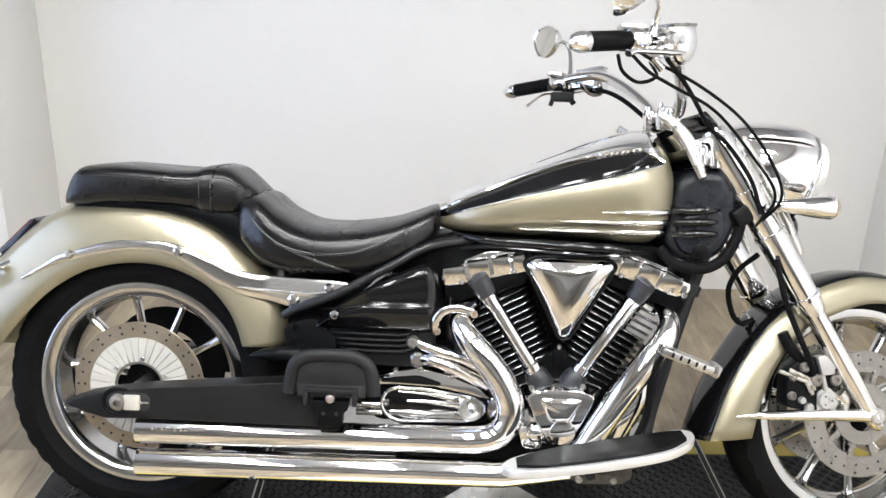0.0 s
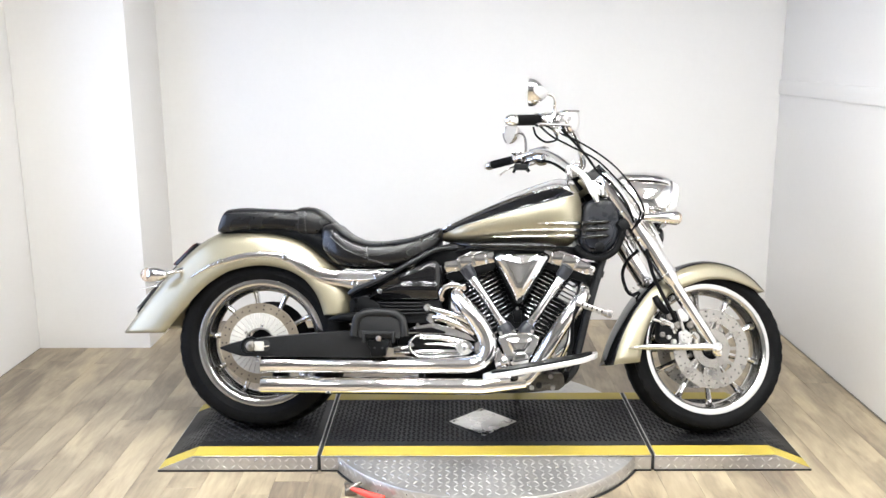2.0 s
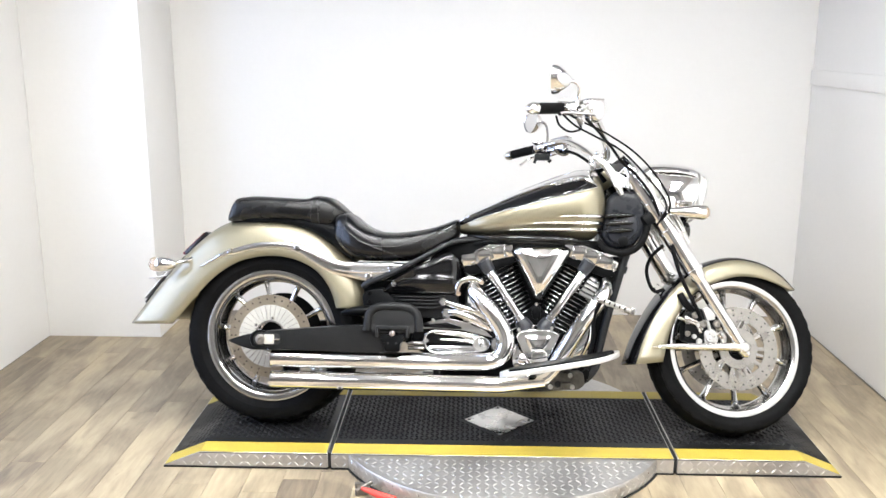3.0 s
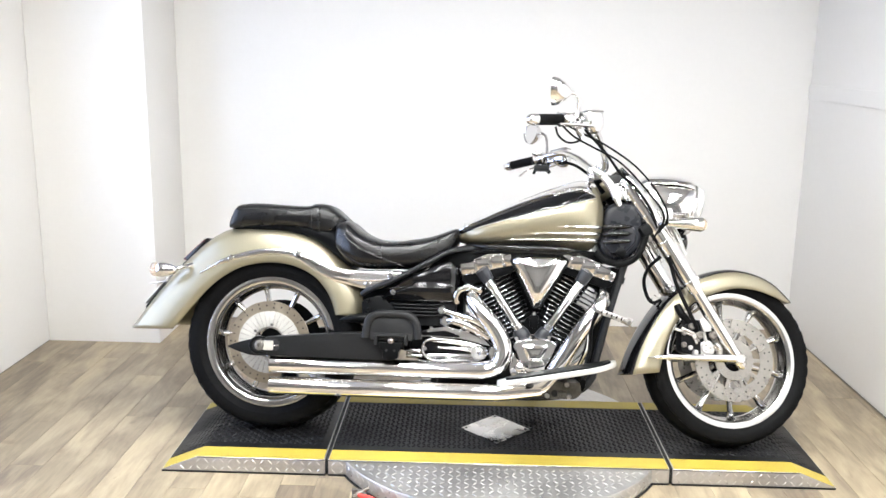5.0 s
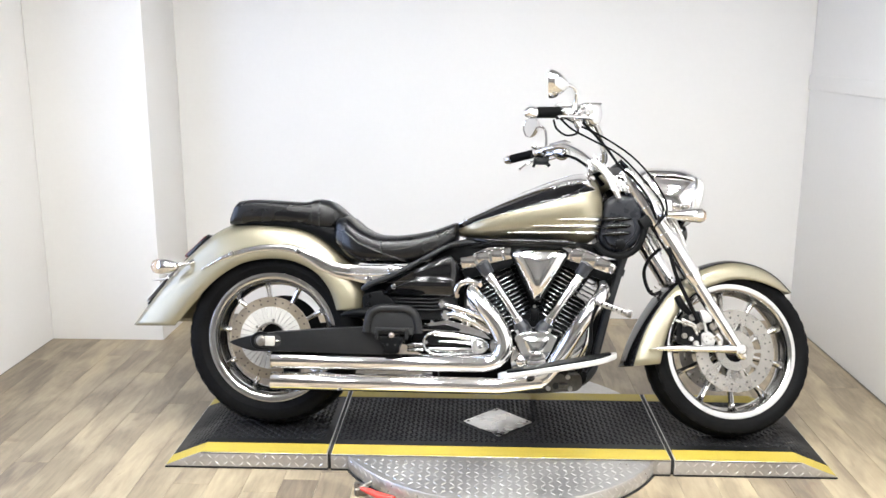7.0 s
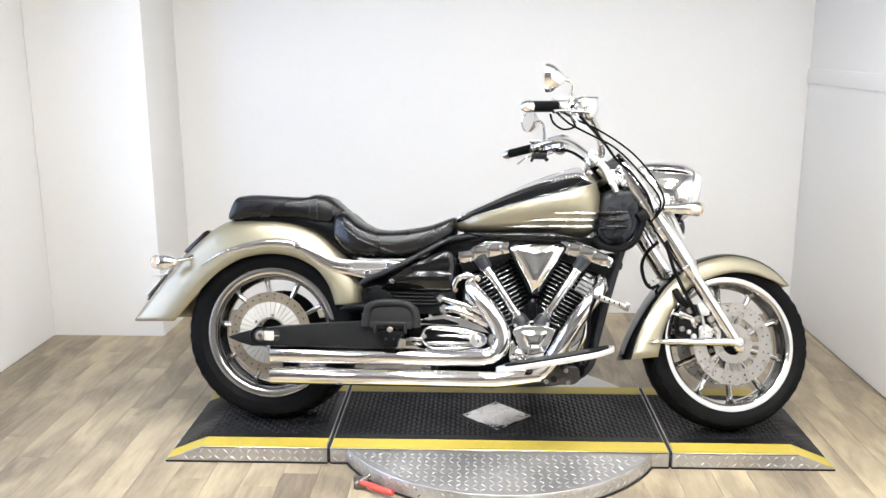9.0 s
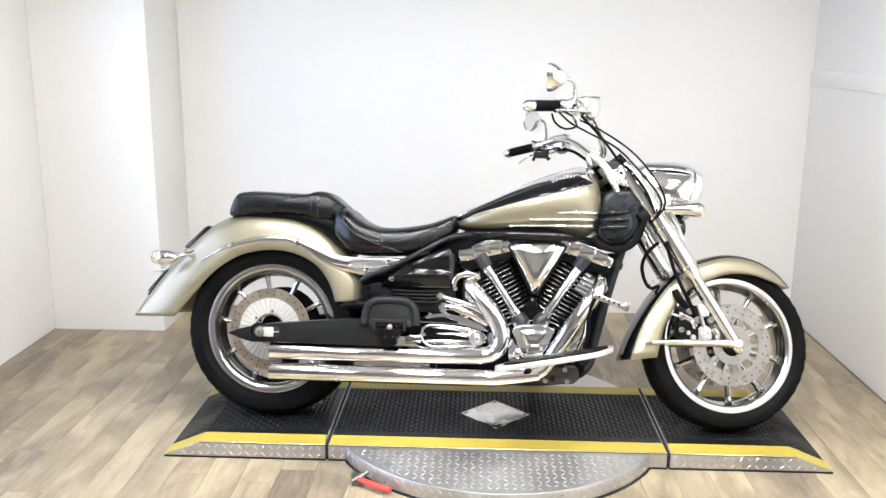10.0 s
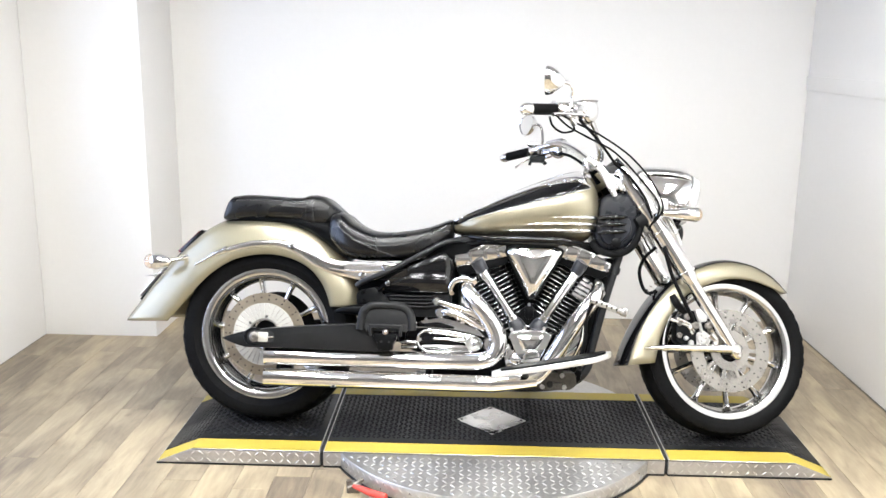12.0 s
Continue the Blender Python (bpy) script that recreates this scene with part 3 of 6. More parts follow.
def disc(r0, r1, y, parent, centre, holes, m=None, label="drilled steel brake disc", mat=None):
    """A brake disc with rows of drilled holes shown as sunk dark studs."""
    bm = bmesh.new()
    lathe(bm, [(r0, y - 0.0025), (r1 - 0.001, y - 0.0025), (r1, y - 0.0015), (r1, y + 0.0015), (r1 - 0.001, y + 0.0025), (r0, y + 0.0025)], centre, "y", 96, closed=True)
    d = part("brake_disc", bm, mat or DISC, parent, label, m=m)
    bm = bmesh.new()
    for k in range(holes):
        a = 2 * math.pi * k / holes
        for f in ((0.3, 0.75) if k % 2 else (0.52,)):
            rr = r0 + (r1 - r0) * (0.15 + 0.85 * f)
            p = Vector(centre) + Vector((rr * math.cos(a), y, rr * math.sin(a)))
            cyl(bm, p + Vector((0, -0.0027, 0)), p + Vector((0, 0.0027, 0)), 0.0030, seg=8)
    tagged(part("drilled_hole_pattern", bm, DARK_GAP, d, m=m), kind="stuff")
    return d


RIM_METAL = material("polished_wheel_metal", (0.64, 0.635, 0.628), 0.15, 1.0, vary=0.03, scale=16, rough_vary=0.02)


def wheel(name, centre, r, hw, rim_r, label, m=None, wide=1.0):
    w = part(name, lathe(bmesh.new(), [(0.05, -0.05), (0.052, -0.03), (0.04, -0.02), (0.04, 0.02), (0.052, 0.03), (0.05, 0.05), (0.02, 0.055), (0.02, -0.055)], centre, "y", 40, closed=True), SATIN_BLACK, bike, label, m=m)
    tyre(r, hw, r - rim_r - 0.006, w, centre, m)
    rim(rim_r, hw * 0.86, w, centre, m, wide)
    return w


rear_wheel = wheel("rear_wheel", REAR, 0.33, 0.096, 0.232, "rear wheel with black tyre and polished rim", None, 1.35)
spokes(10, 0.045, 0.212, rear_wheel, REAR, turn=0.1)
disc(0.112, 0.152, -0.100, rear_wheel, REAR, 30, label="tan drilled brake disc", mat=TAN_DISC)
bm = bmesh.new()
lathe(bm, [(0.052, -0.1015), (0.116, -0.1015), (0.117, -0.100), (0.110, -0.094), (0.056, -0.094), (0.052, -0.100)], REAR, "y", 80, closed=True)
carrier = part("disc_carrier", bm, GREY_CAST, rear_wheel, "radially vaned disc carrier")
for k in range(34):
    a = 2 * math.pi * k / 34
    bm = bmesh.new()
    prism(bm, [(0.058, -0.0048), (0.115, -0.0098), (0.115, 0.0098), (0.058, 0.0048)], -0.1055, -0.100, 0.001, 1)
    part("vane", bm, CAST_WHITE, carrier, m=Matrix.Translation(REAR) @ Matrix.Rotation(a, 4, "Y"))
for k in range(6):
    a = 2 * math.pi * k / 6 + 0.4
    bolt(rear_wheel, (REAR.x + 0.066 * math.cos(a), -0.104, REAR.z + 0.066 * math.sin(a)), 0.006, 0.004, DULL_CHROME)
bm = bmesh.new()
lathe(bm, [(0.15, 0.10), (0.135, 0.112), (0.10, 0.112), (0.09, 0.10)], REAR, "y", 72, closed=True)
part("drive_pulley", bm, SATIN_BLACK, rear_wheel)

front_wheel = wheel("front_wheel", FRONT, 0.313, 0.064, 0.236, "front wheel with black tyre and polished rim", STEER)
spokes(10, 0.045, 0.216, front_wheel, FRONT, STEER, 0.22)
for y in (-0.078, 0.078):
    disc(0.100, 0.149, y, front_wheel, FRONT, 26, STEER)
    bm = bmesh.new()
    lathe(bm, [(0.040, y - 0.004), (0.072, y - 0.004), (0.074, y), (0.072, y + 0.004), (0.040, y + 0.004)], FRONT, "y", 60, closed=True)
    hub = part("disc_carrier", bm, DISC, front_wheel, "pale cast disc carrier", m=STEER)
    for k in range(10):
        bm = bmesh.new()
        box(bm, (0.088, y, 0), (0.036, 0.006, 0.014), 0.002)
        part("carrier_arm", bm, DISC, hub, m=STEER @ Matrix.Translation(FRONT) @ Matrix.Rotation(2 * math.pi * k / 10, 4, "Y"))
    for k in range(10):
        a = 2 * math.pi * (k + 0.5) / 10
        bm = bmesh.new()
        p = FRONT + Vector((0.101 * math.cos(a - 0.31), y, 0.101 * math.sin(a - 0.31)))
        lathe(bm, [(0.008, -0.005), (0.0085, 0), (0.008, 0.005)], p, "y", 12)
        part("disc_rivet", bm, DISC, front_wheel, m=STEER)
bm = bmesh.new()
cyl(bm, FRONT + Vector((0, -0.128, 0)), FRONT + Vector((0, 0.128, 0)), 0.014)
part("axle", bm, DULL_CHROME, front_wheel, m=STEER)


# fenders: stations of crown point (x, z) and lower edge (x, z)
def fender_rows(stations, hw, n=4, arc=24, e1=0.55, e2=0.8, lo=0.0, hi=math.pi, lift=0.0):
    rows = []
    for cx, cz, ex, ez, w in curve_n([(*s, hw * (s[4] if len(s) > 4 else 1.0)) if len(s) == 4 else (*s[:4], hw * s[4]) for s in stations], n):
        row = []
        d = Vector((cx - ex, 0, cz - ez)).normalized()
        for j in range(arc + 1):
            a = lo + (hi - lo) * j / arc
            y, h = wpow(math.cos(a), e1), abs(math.sin(a)) ** e2
            row.append((ex + (cx - ex) * h + d.x * lift, -w * y - (lift * y if lift else 0), ez + (cz - ez) * h + d.z * lift))
        rows.append(row)
    return rows


def shell(name, rows, mat, parent, thick, label="", m=None):
    bm = bmesh.new()
    sheet(bm, rows)
    if m is not None:
        bm.transform(m)
    bmesh.ops.recalc_face_normals(bm, faces=bm.faces)
    ob = part(name, bm, mat, parent, label, sharp=50)
    sol = ob.modifiers.new("thickness", "SOLIDIFY")
    sol.thickness, sol.offset = thick, 0.0
    return ob


REAR_FENDER = [(-0.545, 0.362, -0.362, 0.368, 0.9), (-0.500, 0.424, -0.312, 0.425, 0.94), (-0.427, 0.520, -0.245, 0.503, 1), (-0.351, 0.609, -0.190, 0.556, 1), (-0.256, 0.700, -0.125, 0.597, 1),
               (-0.173, 0.748, -0.075, 0.614, 1), (-0.080, 0.766, -0.017, 0.624, 1), (0.020, 0.766, 0.046, 0.623, 1), (0.100, 0.752, 0.110, 0.608, 1), (0.180, 0.716, 0.172, 0.574, 1),
               (0.258, 0.650, 0.214, 0.526, 1), (0.318, 0.580, 0.234, 0.486, 1), (0.346, 0.510, 0.243, 0.458, 1), (0.350, 0.440, 0.248, 0.440, 1)]
shell("rear_fender", fender_rows(REAR_FENDER, 0.128), GOLD, bike, 0.004, "champagne gold rear fender with flared tail")

# chrome rail over the rear fender, one on each side
RAIL = [(-0.258, 0.580, 0.002), (-0.210, 0.607, 0.005), (-0.164, 0.630, 0.008), (-0.058, 0.6585, 0.010), (0.015, 0.665, 0.009), (0.080, 0.660, 0.011), (0.135, 0.638, 0.015),
        (0.185, 0.612, 0.020), (0.240, 0.589, 0.025), (0.300, 0.579, 0.026), (0.376, 0.572, 0.032), (0.430, 0.577, 0.027), (0.480, 0.592, 0.012), (0.518, 0.599, 0.003)]
for s in (-1, 1):
    bm = bmesh.new()
    rings = []
    for x, z, h in curve_n(RAIL, 5):
        h = h * (1.35 if x < 0.2 else 1.1)
        base = 0.120 if x < 0.3 else 0.120 + (x - 0.3) * 0.16
        ring = []
        for j in range(16):
            a = 2 * math.pi * j / 16
            ring.append((x, s * (base + 0.013 * (0.4 + 0.6 * wpow(math.cos(a), 0.8))), z + h * wpow(math.sin(a), 0.8)))
        rings.append(ring)
    loft(bm, rings)
    rail = part("fender_rail", bm, SATIN_CHROME, bike, "long chrome fender rail")
    bm = bmesh.new()
    sweep(bm, [(0.24, s * 0.134, 0.580), (0.32, s * 0.137, 0.572), (0.42, s * 0.152, 0.574), (0.50, s * 0.158, 0.594)], [0.002, 0.004, 0.004, 0.002], 8, 5)
    part("rib", bm, CHROME, rail)
    for x, z, r in ((-0.146, 0.640, 0.009), (0.103, 0.655, 0.010), (0.367, 0.556, 0.011), (0.449, 0.590, 0.009)):
        bm = bmesh.new()
        lathe(bm, [(r * 1.25, s * 0.130), (r * 1.2, s * (0.137 + max(0, x - 0.3) * 0.16)), (r * 0.7, s * (0.142 + max(0, x - 0.3) * 0.16)), (r * 0.3, s * (0.142 + max(0, x - 0.3) * 0.16))], (x, 0, z), "y", 14)
        part("bolt", bm, CHROME, rail)

# tail: lamp housing, plate holder, signals
bm = bmesh.new()
prism(bm, [(-0.345, 0.632), (-0.262, 0.712), (-0.250, 0.705), (-0.252, 0.690), (-0.330, 0.612)], -0.062, 0.062, 0.004)
tail = part("tail_lamp_housing", bm, GLOSS_BLACK, bike, "black tail lamp housing")
bm = bmesh.new()
prism(bm, [(-0.356, 0.628), (-0.275, 0.708), (-0.268, 0.702), (-0.346, 0.622)], -0.050, 0.050, 0.003)
part("lens", bm, glass("red_lens", (0.12, 0.004, 0.004), 0.1, 0.3), tail, "dark red lens")
bm = bmesh.new()
prism(bm, [(-0.495, 0.444), (-0.344, 0.622), (-0.339, 0.616), (-0.490, 0.438)], -0.050, 0.050, 0.001)
plate = part("plate_holder", bm, SATIN_BLACK, bike, "black number plate holder")
bm = bmesh.new()
prism(bm, [(-0.501, 0.456), (-0.393, 0.584), (-0.391, 0.582), (-0.499, 0.454)], -0.048, 0.048, 0.0005)
part("blank_plate", bm, material("white_plate", (0.75, 0.74, 0.74), 0.4), plate, "small white plate")
bm = bmesh.new()
prism(bm, [(-0.478, 0.534), (-0.408, 0.546), (-0.407, 0.542), (-0.477, 0.530)], -0.060, 0.060, 0.0008)
part("plate_lip", bm, material("clear_plastic_lip", (0.72, 0.70, 0.70), 0.25), plate, "thin white plate lip")
AMBER = glass("amber_lens", (0.97, 0.80, 0.64), 0.12, 0.85)
for s in (-1, 1):
    sig = part("rear_signal", lathe(bmesh.new(), [(0.004, 0.072), (0.014, 0.066), (0.023, 0.045), (0.029, 0.015), (0.029, 0.004), (0.026, 0.0)], (-0.405, s * 0.165, 0.588), "x", 28), CHROME, bike, "chrome bullet turn signal")
    bm = bmesh.new()
    lathe(bm, [(0.026, 0.0), (0.0265, -0.010), (0.022, -0.022), (0.010, -0.030), (0.002, -0.032)], (-0.405, s * 0.165, 0.588), "x", 28)
    part("lens", bm, AMBER, sig, "amber lens")
    bm = bmesh.new()
    sweep(bm, [(-0.355, s * 0.160, 0.590), (-0.325, s * 0.140, 0.598), (-0.300, s * 0.10, 0.606)], [0.010, 0.008, 0.011], 10)
    part("stalk", bm, CHROME, sig)

# seats
PILLION = [(-0.168, 0.752, 0.760, 0.085), (-0.162, 0.749, 0.776, 0.112), (-0.146, 0.748, 0.816, 0.128), (-0.134, 0.749, 0.834, 0.132), (-0.118, 0.750, 0.841, 0.134), (-0.060, 0.756, 0.846, 0.137), (0.040, 0.757, 0.842, 0.138), (0.120, 0.750, 0.840, 0.135),
           (0.172, 0.738, 0.849, 0.132), (0.208, 0.732, 0.845, 0.125), (0.240, 0.744, 0.822, 0.112), (0.270, 0.768, 0.796, 0.085)]
SADDLE = [(0.222, 0.700, 0.735, 0.10), (0.245, 0.668, 0.784, 0.140), (0.285, 0.630, 0.787, 0.160), (0.330, 0.614, 0.752, 0.170), (0.390, 0.611, 0.725, 0.176), (0.460, 0.613, 0.720, 0.176), (0.530, 0.616, 0.728, 0.166),
          (0.590, 0.634, 0.740, 0.148), (0.635, 0.662, 0.756, 0.132), (0.668, 0.690, 0.769, 0.116), (0.682, 0.704, 0.772, 0.100), (0.690, 0.718, 0.768, 0.066)]
SADDLE_E = 0.56


def side_y(rows, x, z, e):
    """Where the near side of a rounded body lies at x and z."""
    a = np.array(rows)
    zb, zt, hw = (np.interp(x, a[:, 0], a[:, k]) for k in (1, 2, 3))
    q = min(1.0, abs((z - (zb + zt) / 2) / ((zt - zb) / 2)))
    return -float(hw) * (1 - q ** (2 / e)) ** (e / 2)


def body(name, rows, mat, label, e=0.62, n=5, seg=44, parent=None):
    bm = bmesh.new()
    loft(bm, [body_ring(*r, e=e, n=seg) for r in curve_n(rows, n)])
    return part(name, bm, mat, parent or bike, label, sharp=60)


PILLION_E = 0.46
pillion = body("pillion_seat", PILLION, LEATHER, "black vinyl passenger seat pad", PILLION_E)
saddle = body("rider_seat", SADDLE, LEATHER, "black vinyl dished rider seat with stitched seams", SADDLE_E)


bm = bmesh.new()
loft(bm, [body_ring(*r, e=0.6, n=28) for r in curve_n([(-0.150, 0.742, 0.764, 0.090), (-0.050, 0.742, 0.772, 0.108), (0.060, 0.738, 0.772, 0.114), (0.150, 0.712, 0.768, 0.118), (0.215, 0.668, 0.764, 0.122), (0.262, 0.632, 0.752, 0.128), (0.300, 0.610, 0.720, 0.130)], 4)])
part("seat_base", bm, ENGINE_BLACK, saddle, "black plastic base under both seats", sharp=60)


def seam(parent, rows, e, pts, r=0.0016, mat=None, lift=0.001, name="seam"):
    path = []
    for p in curve([(x, z, 0) for x, z in pts], 8):
        path.append((p.x, side_y(rows, p.x, p.y, e) - lift, p.y))
    bm = bmesh.new()
    sweep(bm, path, r, 6, 1, smooth=False)
    part(name, bm, mat or LEATHER, parent)
    return path


def stitches(parent, path):
    bm = bmesh.new()
    for a, b in zip(path[::1], path[1::1]):
        a, b = Vector(a), Vector(b)
        k = max(1, int((b - a).length / 0.006))
        for i in range(k):
            p, q = a.lerp(b, (i + 0.15) / k), a.lerp(b, (i + 0.8) / k)
            cyl(bm, p + Vector((0, -0.0012, -0.003)), q + Vector((0, -0.0012, -0.003)), 0.0007, seg=4)
    part("stitching", bm, STITCH, parent, "grey stitching")


for pts in (((0.262, 0.780), (0.278, 0.735), (0.320, 0.698), (0.364, 0.675), (0.430, 0.650), (0.496, 0.628)), ((0.325, 0.690), (0.385, 0.672), (0.460, 0.668), (0.540, 0.685), (0.610, 0.720), (0.655, 0.748))):
    stitches(saddle, seam(saddle, SADDLE, SADDLE_E, pts))
stitches(pillion, seam(pillion, PILLION, PILLION_E, ((-0.135, 0.822), (-0.05, 0.824), (0.05, 0.820), (0.14, 0.818), (0.20, 0.824), (0.235, 0.805))))
bm = bmesh.new()
loft(bm, [[(x, y * 1.03, (z - 0.79) * 1.05 + 0.79) for x, y, z in body_ring(*r, e=PILLION_E, n=44)] for r in curve_n([(0.146, 0.745, 0.8435, 0.1335), (0.160, 0.741, 0.847, 0.133), (0.178, 0.737, 0.848, 0.131)], 3)])
strap = part("strap", bm, LEATHER, pillion, "black strap across the pad", sharp=60)
for x in (0.150, 0.175):
    stitches(strap, [(x, side_y(PILLION, x, z, PILLION_E) * 1.03 - 0.0008, z) for z in (0.750, 0.765, 0.78, 0.795, 0.81, 0.822, 0.832)])

# fuel tank
TANK = [(0.676, 0.738, 0.764, 0.030), (0.700, 0.719, 0.778, 0.070), (0.770, 0.712, 0.811, 0.118), (0.876, 0.711, 0.860, 0.152), (0.982, 0.709, 0.904, 0.176), (1.066, 0.705, 0.935, 0.186), (1.130, 0.700, 0.952, 0.184),
        (1.178, 0.708, 0.944, 0.166), (1.206, 0.748, 0.905, 0.128), (1.217, 0.800, 0.860, 0.080)]
TANK_E = 0.80
tank = body("fuel_tank", TANK, GOLD, "champagne gold teardrop fuel tank with a black upper flash", TANK_E, 6, 64)


def tank_point(x, z, side=-1, lift=0.0):
    a = np.array(TANK_FINE)
    zb, zt, hw = (float(np.interp(x, a[:, 0], a[:, k])) for k in (1, 2, 3))
    zc, hh = (zb + zt) / 2, (zt - zb) / 2
    q = max(-1.0, min(1.0, (z - zc) / hh))
    t = math.asin(wpow(q, 1 / TANK_E))
    y = hw * wpow(math.cos(t), TANK_E)
    n = Vector((0, math.cos(t) + 0.15, math.sin(t) * 0.9)).normalized()
    return Vector((x, side * (y + lift * n.y), z + lift * n.z))


TANK_FINE = [tuple(r) for r in curve_n(TANK, 6)]


def tank_patch(name, lows, highs, mat, label, lift=0.0018, n=24, parent=None):
    """A thin skin on each side of the tank between two lines of (x, z)."""
    lows, highs = np.array(lows), np.array(highs)
    x0, x1 = max(lows[0, 0], highs[0, 0]), min(lows[-1, 0], highs[-1, 0])
    for s in (-1, 1):
        rows = []
        for i in range(n + 1):
            x = x0 + (x1 - x0) * i / n
            lo, hi = np.interp(x, lows[:, 0], lows[:, 1]), np.interp(x, highs[:, 0], highs[:, 1])
            rows.append([tank_point(x, lo + (hi - lo) * j / 8, s, lift) for j in range(9)])
        shell(name, rows, mat, parent or tank, 0.0008, label)


BLACK_LOW = [(0.690, 0.748), (0.760, 0.775), (0.835, 0.797), (0.978, 0.836), (1.079, 0.862), (1.140, 0.879), (1.178, 0.890)]
BLACK_TOP = [(0.690, 0.762), (0.760, 0.796), (0.876, 0.848), (0.978, 0.886), (1.079, 0.914), (1.130, 0.916), (1.178, 0.893)]
tank_patch("black_flash", BLACK_LOW, BLACK_TOP, GLOSS_BLACK, "gloss black flash")
for s in (-1, 1):
    bm = bmesh.new()
    sweep(bm, [tank_point(x, z, s, 0.002) for x, z in BLACK_LOW], 0.0016, 6, 4)
    part("pinstripe", bm, PALE_METAL, tank, "silver pinstripe")
    bm = bmesh.new()
    sweep(bm, [tank_point(x, z + 0.002, s, 0.003) for x, z in BLACK_TOP], [0.003, 0.004, 0.005, 0.005, 0.005, 0.005, 0.004], 8, 5)
    part("console_trim", bm, CHROME, tank, "chrome console trim")
    bm = bmesh.new()
    for k in range(7):
        p = tank_point(1.036 + k * 0.012, 0.902 + k * 0.0028, s, 0.005)
        lathe(bm, [(0.006, -0.006), (0.0075, 0.0), (0.005, 0.004), (0.002, 0.005)], p, "z", 8)
    part("emblem", bm, CHROME, tank, "small chrome emblem")
    for z, x0 in ((0.736, 0.870), (0.758, 0.955), (0.781, 1.045)):
        bm = bmesh.new()
        xs = [x0, x0 + 0.05, x0 + 0.13 if x0 < 1 else x0 + 0.09, 1.15, 1.19, 1.204]
        sweep(bm, [tank_point(x, z + (x - 0.853) * 0.018, s, 0.003) for x in xs], [0.001, 0.0035, 0.0055, 0.007, 0.007, 0.003], 10, 4, up=(0, 0, 1))
        part("strake", bm, CHROME, tank, "pointed chrome strake")
rows = []
for x in np.linspace(0.705, 1.165, 26):
    z = float(np.interp(x, [b[0] for b in BLACK_TOP], [b[1] for b in BLACK_TOP])) + 0.002
    a, b = tank_point(x, z, -1, 0.004), tank_point(x, z, 1, 0.004)
    top = float(np.interp(x, [r[0] for r in TANK_FINE], [r[2] for r in TANK_FINE])) + 0.008
    rows.append([(x, a.y + (b.y - a.y) * j / 12, z + 0.002 + (top - z) * (1 - abs(2 * j / 12 - 1) ** 2.4)) for j in range(13)])
shell("console", rows, CHROME, tank, 0.003, "chrome tank console")
bm = bmesh.new()
lathe(bm, [(0.058, 0), (0.062, 0.008), (0.060, 0.018), (0.050, 0.021), (0.047, 0.016)], (1.02, 0, 0.905), "z", 40)
part("instrument", bm, CHROME, tank, "round instrument in the tank console", m=Matrix.Translation((1.02, 0, 0.925)) @ Matrix.Rotation(radians(-20), 4, "Y") @ Matrix.Translation((-1.02, 0, -0.925)))
for s in (-1, 1):
    bm = bmesh.new()
    sweep(bm, [(0.72, s * 0.075, 0.713), (0.80, s * 0.122, 0.706), (0.95, s * 0.155, 0.704), (1.06, s * 0.168, 0.702), (1.11, s * 0.166, 0.699)], [0.005, 0.009, 0.011, 0.011, 0.005], 10, 6)
    part("lower_trim", bm, GLOSS_BLACK, tank, "black lower trim")
    bm = bmesh.new()
    sweep(bm, [(0.78, s * 0.118, 0.694), (0.95, s * 0.160, 0.689), (1.06, s * 0.172, 0.687), (1.13, s * 0.168, 0.690)], [0.002, 0.003, 0.003, 0.002], 6, 6)
    part("lower_bead", bm, GLOSS_BLACK, tank)

# front fender, two-tone
FRONT_FENDER = [(1.290, 0.250, 1.398, 0.262, 1), (1.327, 0.350, 1.428, 0.372, 1), (1.388, 0.458, 1.476, 0.458, 1), (1.462, 0.547, 1.530, 0.516, 1), (1.560, 0.613, 1.592, 0.545, 1), (1.675, 0.645, 1.680, 0.572, 1),
                (1.781, 0.632, 1.765, 0.570, 1), (1.860, 0.592, 1.835, 0.550, 0.96), (1.924, 0.532, 1.890, 0.530, 0.8)]
ff = shell("front_fender", fender_rows(FRONT_FENDER, 0.090), GOLD, bike, 0.004, "two-tone gold and black front fender", STEER)
shell("black_crown", fender_rows(FRONT_FENDER, 0.090, lo=radians(52), hi=radians(128), lift=0.0035), GLOSS_BLACK, ff, 0.0012, "gloss black crown stripe", STEER)
for s in (-1, 1):
    bm = bmesh.new()
    sweep(bm, [(1.355, s * 0.098, 0.313), (1.41, s * 0.104, 0.316), (1.52, s * 0.112, 0.318), (1.64, s * 0.118, 0.318), (1.70, s * 0.122, 0.316)], [0.002, 0.009, 0.013, 0.015, 0.014], 14, 6)
    part("fender_brace", bm, CHROME, ff, "tapered chrome fender brace", m=STEER)

